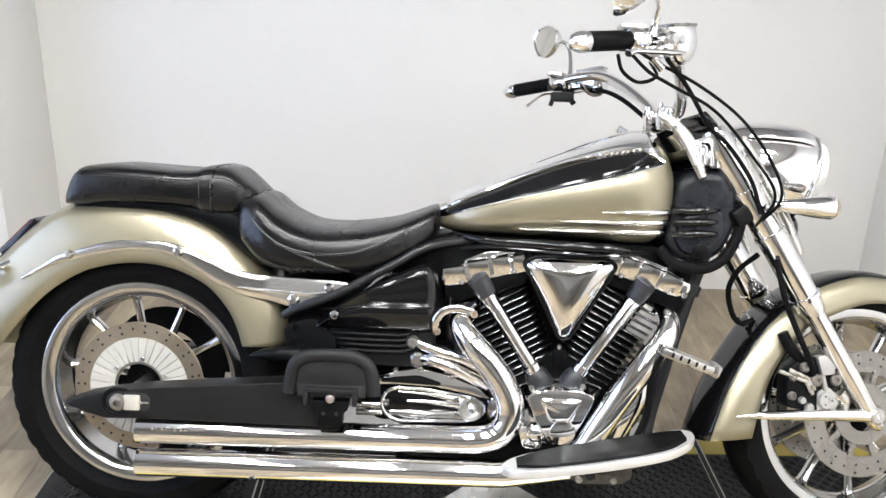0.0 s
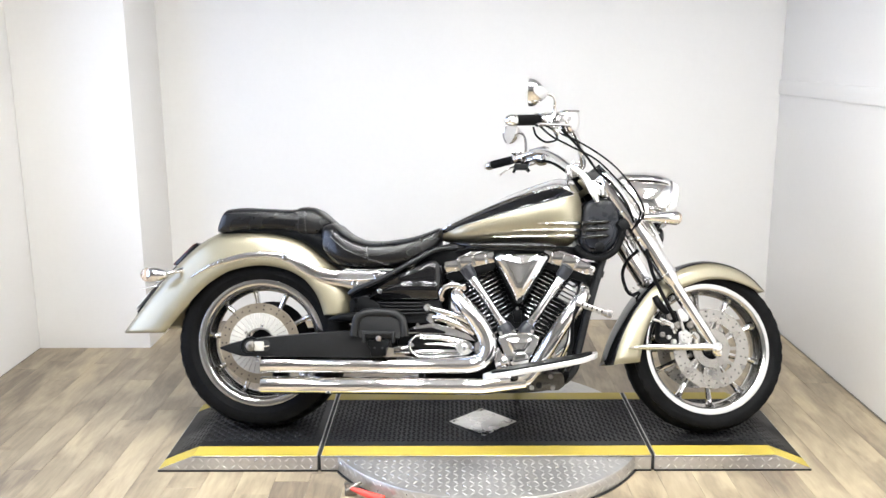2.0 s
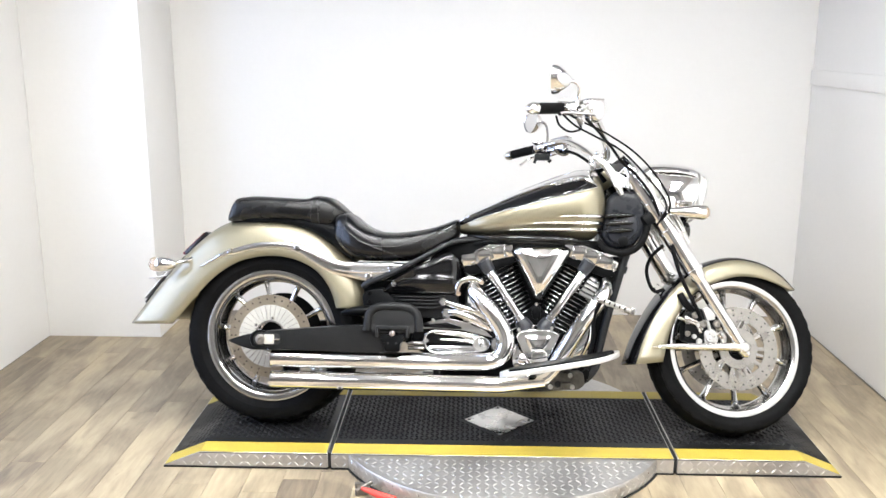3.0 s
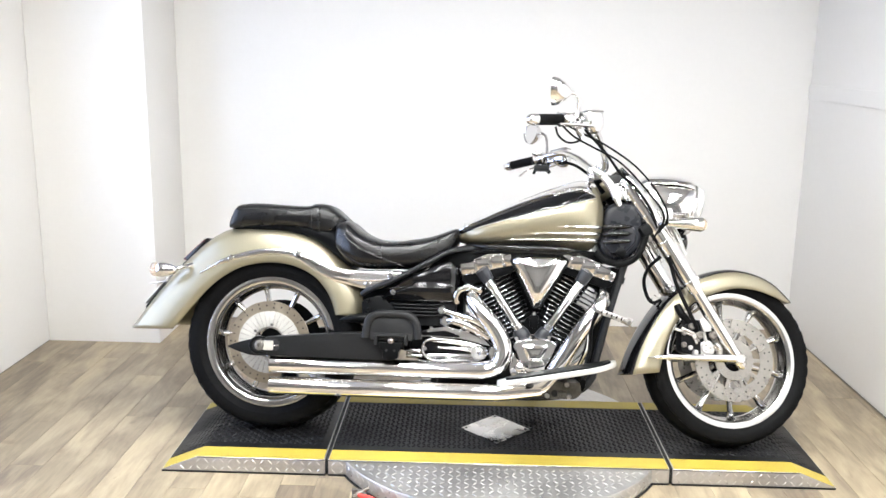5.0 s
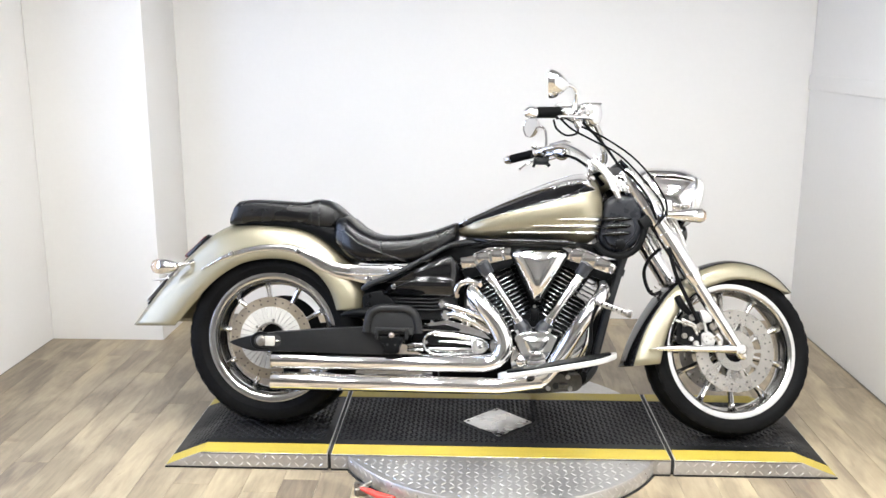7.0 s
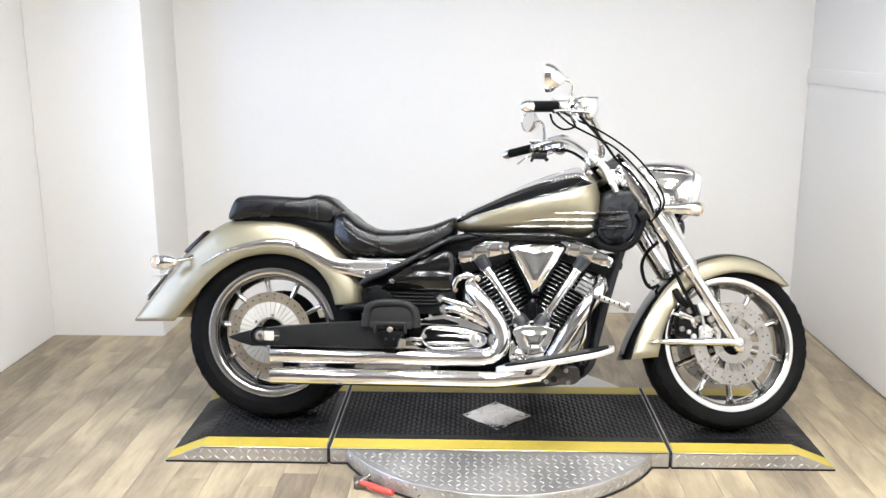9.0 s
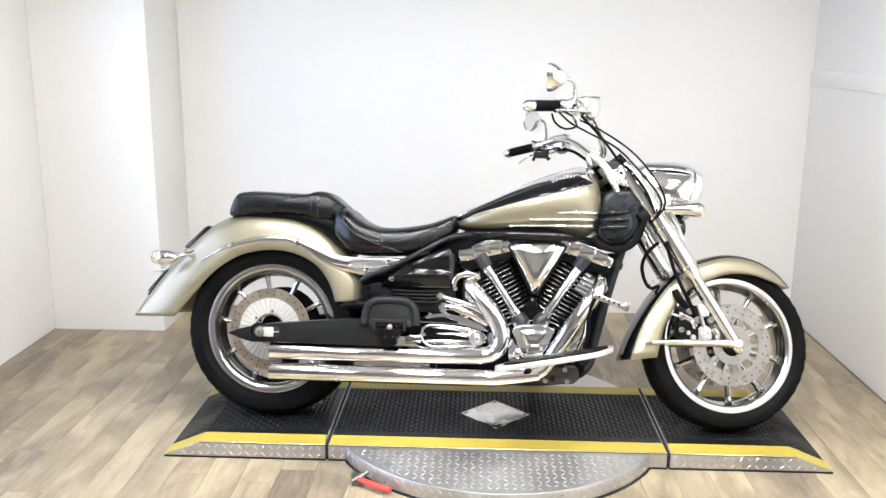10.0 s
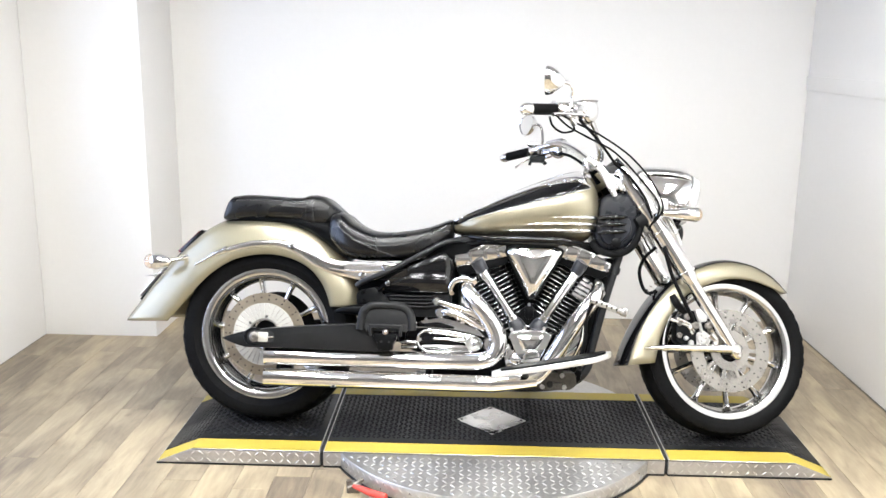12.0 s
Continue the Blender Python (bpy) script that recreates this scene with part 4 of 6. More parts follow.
# fork, headlight, bars
fork = part("fork", cyl(bmesh.new(), (1.215, 0, 0.975), (1.33, 0, 0.80), 0.032), SATIN_BLACK, bike, "chrome front fork with triple clamps", m=STEER)
TOPF, LOWF = Vector((1.276, 0, 0.945)), Vector((1.690, 0, 0.306))
for s in (-1, 1):
    o = Vector((0, s * 0.112, 0))
    along = lambda t, o=o: TOPF + o + (LOWF - TOPF) * t
    bm = bmesh.new()
    sweep(bm, [along(-0.02), along(0.0), along(0.05), along(0.56), along(0.60), along(0.62)], [0.024, 0.031, 0.034, 0.033, 0.031, 0.024], 24, 1, smooth=False)
    part("upper_cover", bm, CHROME, fork, "chrome fork cover", m=STEER)
    bm = bmesh.new()
    sweep(bm, [along(0.58), along(0.85), along(0.93), along(0.985), along(1.02), along(1.035)], [0.0235, 0.0235, 0.021, 0.021, 0.018, 0.008], 20, 1, smooth=False)
    part("lower_leg", bm, CHROME, fork, "chrome lower fork leg", m=STEER)
    for t in (0.19, 0.34, 0.56):
        bm = bmesh.new()
        sweep(bm, [along(t - 0.008), along(t - 0.006), along(t + 0.006), along(t + 0.008)], [0.033, 0.0365, 0.0365, 0.033], 24, 1, smooth=False)
        part("collar", bm, CHROME, fork, m=STEER)
    bm = bmesh.new()
    sweep(bm, [along(0.05) + Vector((0.042, 0, 0.026)), along(0.30) + Vector((0.040, 0, 0.025)), along(0.44) + Vector((0.030, 0, 0.02))], [0.016, 0.017, 0.013], 14, 4)
    part("front_tube", bm, DULL_CHROME, fork, m=STEER)
    bm = bmesh.new()
    lathe(bm, [(0.019, s * 0.110), (0.019, s * 0.134), (0.015, s * 0.138), (0.006, s * 0.138), (0.005, s * 0.134)], (FRONT.x, 0, FRONT.z + 0.004), "y", 20)
    part("axle_nut", bm, DULL_CHROME, fork, m=STEER)
for z0, x0, w, h in ((0.925, 1.262, 0.27, 0.030), (0.780, 1.372, 0.27, 0.045)):
    bm = bmesh.new()
    box(bm, (0, 0, 0), (0.095, w, h), 0.012, Matrix.Translation((x0 - 0.01, 0, z0)) @ Matrix.Rotation(-RAKE, 4, "Y"))
    part("triple_clamp", bm, CHROME if z0 > 0.9 else SATIN_BLACK, fork, m=STEER)
for s in (-1, 1):
    for k in range(4):
        bm = bmesh.new()
        lathe(bm, [(0.013, -0.022), (0.015, -0.015), (0.015, 0.015), (0.013, 0.022)], (1.225 + k * 0.018, s * (0.125 - k * 0.004), 0.905 - k * 0.004), "z", 12)
        part("clamp_stud", bm, CHROME, fork, m=STEER)
rows = [[Vector((1.262, y, 1.0)), Vector((1.300, y, 0.965)), Vector((1.345, y, 0.925)), Vector((1.39, y, 0.90))] for y in np.linspace(-0.09, 0.09, 9)]
shell("fork_shroud", rows, GLOSS_BLACK, fork, 0.006, "dark fork shroud", STEER)

LAMP = STEER @ Matrix.Translation((-0.026, 0, 0.004))
# headlight in a chrome bucket
BUCKET = [(1.350, 0.905, 0.020), (1.362, 0.902, 0.052), (1.400, 0.893, 0.082), (1.450, 0.885, 0.096), (1.510, 0.876, 0.1045), (1.550, 0.869, 0.106), (1.568, 0.866, 0.105), (1.578, 0.864, 0.101), (1.572, 0.864, 0.096), (1.55, 0.86, 0.085), (1.50, 0.865, 0.03)]


def lamp_lean(x, z):
    """The rim leans forward at its top."""
    return x + 0.28 * (z - 0.905) * max(0.0, min(1.0, (x - 1.42) / 0.12))


hl = part("headlight", loft(bmesh.new(), [[(lamp_lean(x, zc + r * math.sin(a)), r * math.cos(a), zc + r * math.sin(a)) for a in (2 * math.pi * j / 48 for j in range(48))] for x, zc, r in curve_n(BUCKET, 5)]), CHROME, bike, "chrome bucket headlight", m=LAMP)
bm = bmesh.new()
lathe(bm, [(0.097, 0.0), (0.096, 0.014), (0.088, 0.034), (0.066, 0.046), (0.034, 0.054), (0.003, 0.056)], (1.574, 0, 0.864), "x", 48)
for v in bm.verts:
    v.co.x = lamp_lean(v.co.x, v.co.z)
part("lens", bm, WHITED_GLASS, hl, "domed glass lens, whitened to stand in for glare", m=LAMP)
rows = []
for x, zc, r in curve_n(BUCKET[1:6] + [(1.572, 0.866, 0.099)], 5):
    k = 1.0 + 0.085 * math.sin(math.pi * min(1.0, (x - 1.355) / 0.225)) ** 0.5
    rows.append([(lamp_lean(x, zc + r * k * math.sin(t)), r * k * math.cos(t), zc + r * k * math.sin(t)) for t in (radians(36 + 108 * j / 20) for j in range(21))])
shell("visor", rows, CHROME, hl, 0.004, "chrome headlight visor", LAMP)
bm = bmesh.new()
lathe(bm, [(0.1035 + 0.0065 * math.cos(t), 0.0065 * math.sin(t)) for t in (2 * math.pi * j / 10 for j in range(10))], (1.572, 0, 0.864), "x", 56, closed=True)
for v in bm.verts:
    v.co.x = lamp_lean(v.co.x, v.co.z)
part("bezel", bm, CHROME, hl, "rounded chrome rim round the lens", m=LAMP)
bm = bmesh.new()
box(bm, (1.535, 0, 0.980), (0.05, 0.014, 0.014), 0.004)
part("visor_badge", bm, CHROME, hl, m=LAMP)
for s in (-1, 1):
    ind = part("front_signal", lathe(bmesh.new(), [(0.006, -0.130), (0.011, -0.126), (0.015, -0.100), (0.019, -0.075), (0.024, -0.040), (0.0265, -0.012), (0.027, 0.0), (0.024, 0.002)], (1.556, s * 0.165, 0.786), "x", 28), CHROME, bike, "chrome bullet turn signal", m=LAMP)
    bm = bmesh.new()
    lathe(bm, [(0.024, 0.0), (0.023, 0.009), (0.017, 0.016), (0.004, 0.019)], (1.556, s * 0.165, 0.786), "x", 28)
    part("lens", bm, AMBER, ind, "pale amber lens", m=LAMP)
    bm = bmesh.new()
    sweep(bm, [(1.460, s * 0.164, 0.783), (1.42, s * 0.148, 0.782), (1.390, s * 0.10, 0.790)], [0.009, 0.009, 0.013], 12)
    part("stalk", bm, CHROME, ind, m=LAMP)
bm = bmesh.new()
lathe(bm, [(0.034, -0.02), (0.037, -0.005), (0.037, 0.01), (0.032, 0.016), (0.012, 0.018)], (1.545, 0, 0.742), "x", 28)
part("horn", bm, GLOSS_BLACK, hl, "black horn under the headlight", m=LAMP)
bm = bmesh.new()
box(bm, (1.455, -0.085, 0.83), (0.05, 0.03, 0.05), 0.01)
box(bm, (1.47, -0.095, 0.79), (0.06, 0.03, 0.03), 0.008)
part("mounting_bracket", bm, CHROME, hl, m=LAMP)

# handlebar
bar_path = [(1.208, -0.045, 1.007), (1.218, -0.085, 1.015), (1.200, -0.150, 1.056), (1.162, -0.225, 1.104), (1.124, -0.285, 1.131), (1.078, -0.337, 1.132), (1.010, -0.395, 1.116), (0.905, -0.465, 1.098)]
full = bar_path[::-1] + [(x, -y, z) for x, y, z in bar_path]
bm = bmesh.new()
sweep(bm, full, 0.0135, 16, 6)
bars = part("handlebar", bm, CHROME, bike, "wide chrome pullback handlebar", m=BARS)
for s in (-1, 1):
    for x, z in ((1.205, 1.008),):
        bm = bmesh.new()
        box(bm, (x, s * 0.055, z - 0.008), (0.052, 0.036, 0.055), 0.012)
        cyl(bm, (x + 0.012, s * 0.055, z - 0.04), (x + 0.045, s * 0.055, 0.93), 0.017)
        part("riser", bm, CHROME, bars, m=BARS)
        for dx in (-0.016, 0.016):
            bm = bmesh.new()
            lathe(bm, [(0.007, 0), (0.007, 0.008), (0.004, 0.010)], (x + dx, s * 0.055, z + 0.018), "z", 10)
            part("bolt", bm, CHROME, bars, m=BARS)
    bm = bmesh.new()
    sweep(bm, [(1.140, s * 0.125, 0.984), (1.172, s * 0.130, 0.962), (1.205, s * 0.133, 0.925), (1.226, s * 0.135, 0.880), (1.240, s * 0.135, 0.848)], [0.009, 0.0135, 0.015, 0.0135, 0.009], 12, 5, flat=0.3, up=(0, 1, 0))
    part("steering_cover", bm, DULL_CHROME, fork, "satin silver steering cover", m=STEER)
    d = (Vector((0.905, -0.465, 1.098)) - Vector((1.010, -0.395, 1.116)))
    a, b = Vector((1.010, -0.395, 1.116)), Vector((0.905, -0.465, 1.098))
    d = d.normalized()
    f = lambda v, s=s: Vector((v.x, v.y if s < 0 else -v.y, v.z))
    bm = bmesh.new()
    pts = [f(a + d * k) for k in np.linspace(0.0, 0.108, 28)]
    sweep(bm, pts, [0.0175 + (0.0012 if k % 2 else 0) for k in range(28)], 16, 1, smooth=False)
    part("grip", bm, RUBBER, bars, "black rubber grip", m=BARS)
    bm = bmesh.new()
    sweep(bm, [f(a + d * 0.106), f(a + d * 0.112), f(a + d * 0.128), f(a + d * 0.142), f(a + d * 0.146)], [0.019, 0.021, 0.019, 0.012, 0.004], 16, 1, smooth=False)
    part("bar_end", bm, CHROME, bars, "chrome bar end", m=BARS)
    bm = bmesh.new()
    sweep(bm, [f(a - d * 0.004), f(a - d * 0.012), f(a - d * 0.044), f(a - d * 0.050)], [0.018, 0.024, 0.025, 0.019], 18, 1, smooth=False)
    part("switch_housing", bm, CHROME, bars, "chrome switch housing", m=BARS)
    bm = bmesh.new()
    for off in (0.018, 0.034):
        p = f(a - d * off)
        box(bm, (p.x - 0.012, p.y, p.z + 0.022), (0.012, 0.012, 0.010), 0.003)
    p = f(a - d * 0.026)
    box(bm, (p.x - 0.020, p.y, p.z - 0.014), (0.022, 0.014, 0.016), 0.004)
    part("switches", bm, PLASTIC, bars, m=BARS)
    # reservoir with its clamp
    bm = bmesh.new()
    c = f(Vector((1.112, -0.352, 1.124)))
    turn = Matrix.Translation(c) @ Matrix.Rotation(radians(-36 * s), 4, "Z") @ Matrix.Rotation(radians(-8), 4, "Y")
    bowl = []
    for z, wx, wy in curve_n([(0.026, 0.038, 0.026), (0.024, 0.041, 0.029), (0.006, 0.042, 0.031), (-0.016, 0.037, 0.029), (-0.034, 0.026, 0.021), (-0.044, 0.012, 0.010), (-0.046, 0.002, 0.002)], 3):
        bowl.append([turn @ Vector((0.008 + wx * wpow(math.cos(t), 0.7) + (0.026 - z) * 0.10, wy * wpow(math.sin(t), 0.7), z)) for t in (2 * math.pi * j / 28 for j in range(28))])
    loft(bm, bowl)
    box(bm, (-0.036, 0, -0.004), (0.040, 0.038, 0.032), 0.010, turn, 3)
    res = part("reservoir", bm, CHROME, bars, "chrome fluid reservoir", m=BARS)
    bm = bmesh.new()
    box(bm, (0.008, 0, 0.029), (0.074, 0.050, 0.007), 0.003, turn)
    part("lid", bm, DISC, res, "pale grey reservoir lid", m=BARS)
    bm = bmesh.new()
    box(bm, (-0.022, 0, 0.022), (0.044, 0.030, 0.010), 0.003, turn)
    cyl(bm, turn @ Vector((-0.036, -0.026, 0.004)), turn @ Vector((-0.036, -0.034, 0.004)), 0.010)
    cyl(bm, turn @ Vector((-0.014, -0.026, 0.002)), turn @ Vector((-0.014, -0.032, 0.002)), 0.008)
    part("clamp", bm, DULL_CHROME, res, m=BARS)
    if s > 0:
        bm = bmesh.new()
        box(bm, (1.040, 0.372, 1.080), (0.062, 0.030, 0.026), 0.006)
        cyl(bm, (1.015, 0.372, 1.075), (1.008, 0.372, 1.055), 0.006)
        part("clutch_switch", bm, PLASTIC, bars, "black switch box under the bar", m=BARS)
    bm = bmesh.new()
    q = f(Vector((1.022, -0.38, 1.142)))
    box(bm, q, (0.046, 0.034, 0.009), 0.003)
    part("switch_cap", bm, DULL_CHROME, bars, "flat grey switch cap", m=BARS)
    lever = [f(Vector(p)) for p in ((1.120, -0.390, 1.098), (1.095, -0.428, 1.092), (1.050, -0.455, 1.088), (1.005, -0.478, 1.084), (0.992, -0.484, 1.078))]
    if s > 0:
        lever = [v + Vector((0, 0.02, 0.012)) for v in lever[:-1]] + [lever[-1] + Vector((-0.035, 0, -0.018))]
    bm = bmesh.new()
    sweep(bm, lever, [0.008, 0.008, 0.007, 0.006, 0.009], 10, 5, flat=0.7, up=(0, 0, 1))
    part("lever", bm, CHROME, bars, "chrome hand lever", m=BARS)
    bm = bmesh.new()
    q = f(Vector((1.06, -0.40, 1.095)))
    box(bm, q, (0.035, 0.026, 0.022), 0.005)
    cyl(bm, q + Vector((0.0, 0, -0.01)), q + Vector((0.02, 0, -0.03)), 0.008)
    part("lever_pivot", bm, PLASTIC if s > 0 else CHROME, bars, m=BARS)
    # mirror
    bm = bmesh.new()
    lift = 0.034 if s > 0 else -0.012
    sweep(bm, [f(Vector(p)) for p in ((1.060, -0.385, 1.128), (1.064, -0.392, 1.156 + lift * 0.3), (1.063, -0.414, 1.188 + lift * 0.8), (1.049, -0.432, 1.205 + lift), (1.020, -0.446, 1.208 + lift))], [0.012, 0.0075, 0.0055, 0.006, 0.008], 12, 5)
    mir = part("mirror", bm, CHROME, bars, "chrome teardrop mirror on a curved stem", m=BARS)
    face = Matrix.Translation(f(Vector((0.982 if s < 0 else 1.006, -0.455, 1.194 if s < 0 else 1.240)))) @ Matrix.Rotation(radians((14 if s < 0 else 30) * s), 4, "Z") @ Matrix.Rotation(radians(4), 4, "Y")
    bm = bmesh.new()
    rings = []
    for x, k in ((0.050, 0.10), (0.045, 0.30), (0.030, 0.62), (0.012, 0.90), (-0.004, 1.0), (-0.010, 0.98), (-0.008, 0.90), (-0.004, 0.88)):
        rings.append([(x, 0.050 * k * math.cos(t) * (1.0 + 0.25 * math.sin(t)), 0.047 * k * math.sin(t)) for t in (2 * math.pi * j / 32 for j in range(32))])
    loft(bm, rings)
    part("mirror_shell", bm, CHROME, mir, m=BARS @ face)
    bm = bmesh.new()
    ring = lambda x: [(x, 0.0445 * math.cos(t) * (1.0 + 0.25 * math.sin(t)), 0.0415 * math.sin(t)) for t in (2 * math.pi * j / 32 for j in range(32))]
    loft(bm, [ring(-0.0045), ring(-0.0065)])
    part("mirror_glass", bm, MIRROR_SILVER, mir, m=BARS @ face)

# cables and hoses, hung in the steered place
def cable(pts, r=0.0045, name="cable", mat=None):
    bm = bmesh.new()
    sweep(bm, pts, r, 8, 8)
    part(name, bm, mat or RUBBER, bike)


cable([(1.050, -0.46, 1.100), (1.090, -0.42, 1.086), (1.196, -0.338, 1.050), (1.302, -0.275, 0.990), (1.386, -0.218, 0.908), (1.430, -0.175, 0.828), (1.40, -0.12, 0.76)], 0.0034, "throttle_cable")
cable([(1.030, -0.47, 1.098), (1.074, -0.44, 1.066), (1.140, -0.37, 1.044), (1.246, -0.28, 1.004), (1.348, -0.21, 0.918), (1.418, -0.17, 0.830), (1.39, -0.12, 0.75)], 0.0034, "throttle_cable")
cable([(1.110, -0.42, 1.092), (1.168, -0.33, 1.054), (1.216, -0.24, 1.020), (1.262, -0.18, 0.975), (1.312, -0.165, 0.935), (1.37, -0.155, 0.86), (1.40, -0.14, 0.79)], 0.0050, "brake_hose")
cable([(1.010, -0.46, 1.095), (1.022, -0.45, 1.066), (1.056, -0.43, 1.048), (1.095, -0.40, 1.062), (1.086, -0.38, 1.09)], 0.0035, "switch_wire")
cable([(1.06, 0.38, 1.085), (1.14, 0.28, 1.055), (1.22, 0.18, 0.98), (1.30, 0.12, 0.90)], 0.006, "clutch_hose")
cable([(1.430, -0.06, 0.690), (1.392, -0.045, 0.650), (1.376, -0.03, 0.600), (1.388, -0.03, 0.545), (1.410, -0.03, 0.520), (1.440, -0.03, 0.530)], 0.0065, "brake_hose")
cable([(1.445, -0.135, 0.690), (1.470, -0.14, 0.600), (1.500, -0.14, 0.535), (1.545, -0.13, 0.450), (1.56, -0.115, 0.41)], 0.007, "brake_hose")
bm = bmesh.new()
sweep(bm, [(1.405, -0.025, 0.535), (1.418, -0.025, 0.512), (1.432, -0.025, 0.534), (1.415, -0.025, 0.548)], 0.0025, 6, 4)
part("hose_clip", bm, DULL_CHROME, bike)

# front brake calipers
for s in (-1, 1):
    bm = bmesh.new()
    prism(bm, rounded([(1.470, 0.335), (1.475, 0.425), (1.520, 0.455), (1.585, 0.440), (1.592, 0.340), (1.55, 0.325)], 0.016), *sorted((s * 0.062, s * 0.110)), 0.008, 3)
    cal = part("brake_caliper", bm, SATIN_BLACK, bike, "black brake caliper with silver caps on the fork leg", m=STEER)
    for x, z, r in ((1.566, 0.352, 0.021), (1.524, 0.336, 0.010), (1.506, 0.352, 0.008), (1.520, 0.392, 0.007)):
        bm = bmesh.new()
        lathe(bm, [(r, s * 0.104), (r, s * 0.117), (r * 0.86, s * 0.121), (r * 0.3, s * 0.121), (r * 0.25, s * 0.119)], (x, 0, z), "y", 20)
        part("piston_cap", bm, PALE_METAL, cal, "silver cap", m=STEER)
    for k in range(3):
        a = 2 * math.pi * k / 3
        bm = bmesh.new()
        lathe(bm, [(0.0022, s * 0.1205), (0.0022, s * 0.1218)], (1.566 + 0.011 * math.cos(a), 0, 0.352 + 0.011 * math.sin(a)), "y", 8)
        part("cap_hole", bm, DARK_GAP, cal, m=STEER)
    bm = bmesh.new()
    prism(bm, rounded([(1.538, 0.452), (1.560, 0.456), (1.584, 0.430), (1.580, 0.412), (1.552, 0.410), (1.545, 0.430)], 0.006), *sorted((s * 0.098, s * 0.122)), 0.004)
    cyl(bm, (1.556, s * 0.112, 0.412), (1.566, s * 0.112, 0.372), 0.006)
    part("caliper_mount", bm, PALE_METAL, cal, "silver mounting lug", m=STEER)
    bm = bmesh.new()
    cyl(bm, (1.452, s * 0.108, 0.418), (1.512, s * 0.116, 0.396), 0.005)
    cyl(bm, (1.512, s * 0.116, 0.398), (1.530, s * 0.116, 0.366), 0.005)
    part("pad_pin", bm, DULL_CHROME, cal, m=STEER)
    for x, z, r, out in ((1.482, 0.362, 0.010, 0.119), (1.484, 0.404, 0.009, 0.118), (1.512, 0.428, 0.012, 0.120), (1.540, 0.398, 0.014, 0.122), (1.552, 0.322, 0.008, 0.119), (1.590, 0.398, 0.013, 0.120)):
        bm = bmesh.new()
        lathe(bm, [(r, s * 0.100), (r, s * (out - 0.003)), (r * 0.8, s * out), (r * 0.45, s * out), (r * 0.4, s * (out - 0.004))], (x, 0, z), "y", 14)
        part("caliper_bolt", bm, GREY_CAST, cal, "grey caliper bolt", m=STEER)
    bm = bmesh.new()
    prism(bm, rounded([(1.545, 0.330), (1.545, 0.372), (1.575, 0.382), (1.600, 0.360), (1.596, 0.334), (1.57, 0.322)], 0.008), *sorted((s * 0.098, s * 0.1125)), 0.003)
    part("piston_housing", bm, PALE_METAL, cal, "silver piston housing", m=STEER)
    bm = bmesh.new()
    sweep(bm, [(1.474, s * 0.112, 0.420), (1.496, s * 0.116, 0.412), (1.520, s * 0.116, 0.400), (1.536, s * 0.112, 0.376)], [0.006, 0.005, 0.005, 0.006], 8, 4)
    part("bleed_pipe", bm, DULL_CHROME, cal, m=STEER)
    bm = bmesh.new()
    sweep(bm, [(1.600, s * 0.110, 0.366), (1.612, s * 0.112, 0.352), (1.618, s * 0.108, 0.335)], [0.016, 0.014, 0.010], 12)
    part("speed_sensor", bm, DULL_CHROME, cal, m=STEER)
    bm = bmesh.new()
    sweep(bm, [(1.462, s * 0.100, 0.505), (1.480, s * 0.104, 0.470), (1.510, s * 0.104, 0.440)], [0.012, 0.014, 0.010], 10)
    part("hose_joint", bm, SATIN_BLACK, cal, m=STEER)

# frame
frame_ob = part("frame", box(bmesh.new(), (0.52, 0, 0.50), (0.40, 0.16, 0.20), 0.03), ENGINE_BLACK, bike, "black tubular frame")
for s in (-1, 1):
    bm = bmesh.new()
    sweep(bm, [(0.345, s * 0.140, 0.520), (0.379, s * 0.150, 0.540), (0.471, s * 0.160, 0.580), (0.593, s * 0.150, 0.648), (0.674, s * 0.122, 0.690), (0.78, s * 0.075, 0.702)], [0.010, 0.010, 0.0098, 0.0098, 0.010, 0.009], 14, 5)
    part("seat_rail", bm, TUBE_GREY, frame_ob, "black seat rail", sharp=60)
    bm = bmesh.new()
    sweep(bm, [(1.340, s * 0.045, 0.760), (1.300, s * 0.052, 0.660), (1.252, s * 0.060, 0.500), (1.204, s * 0.068, 0.310), (1.186, s * 0.075, 0.235), (1.12, s * 0.085, 0.185), (0.95, s * 0.09, 0.165), (0.55, s * 0.09, 0.175)], 0.0150, 16, 5)
    part("down_tube", bm, TUBE_GREY, frame_ob, "black frame down tube")
    bm = bmesh.new()
    sweep(bm, [(1.287, s * 0.055, 0.612), (1.280, s * 0.056, 0.588)], 0.0185, 16, 1)
    part("tube_collar", bm, TUBE_GREY, frame_ob)
bm = bmesh.new()
prism(bm, rounded([(0.345, 0.50), (0.42, 0.52), (0.47, 0.47), (0.46, 0.38), (0.36, 0.38)], 0.02), -0.155, 0.155, 0.01)
part("pivot_plate", bm, SATIN_BLACK, frame_ob)
for z, x in ((0.498, 0.372), (0.466, 0.372)):
    bolt(frame_ob, (x, -0.152, z), 0.008, 0.008, SATIN_BLACK)

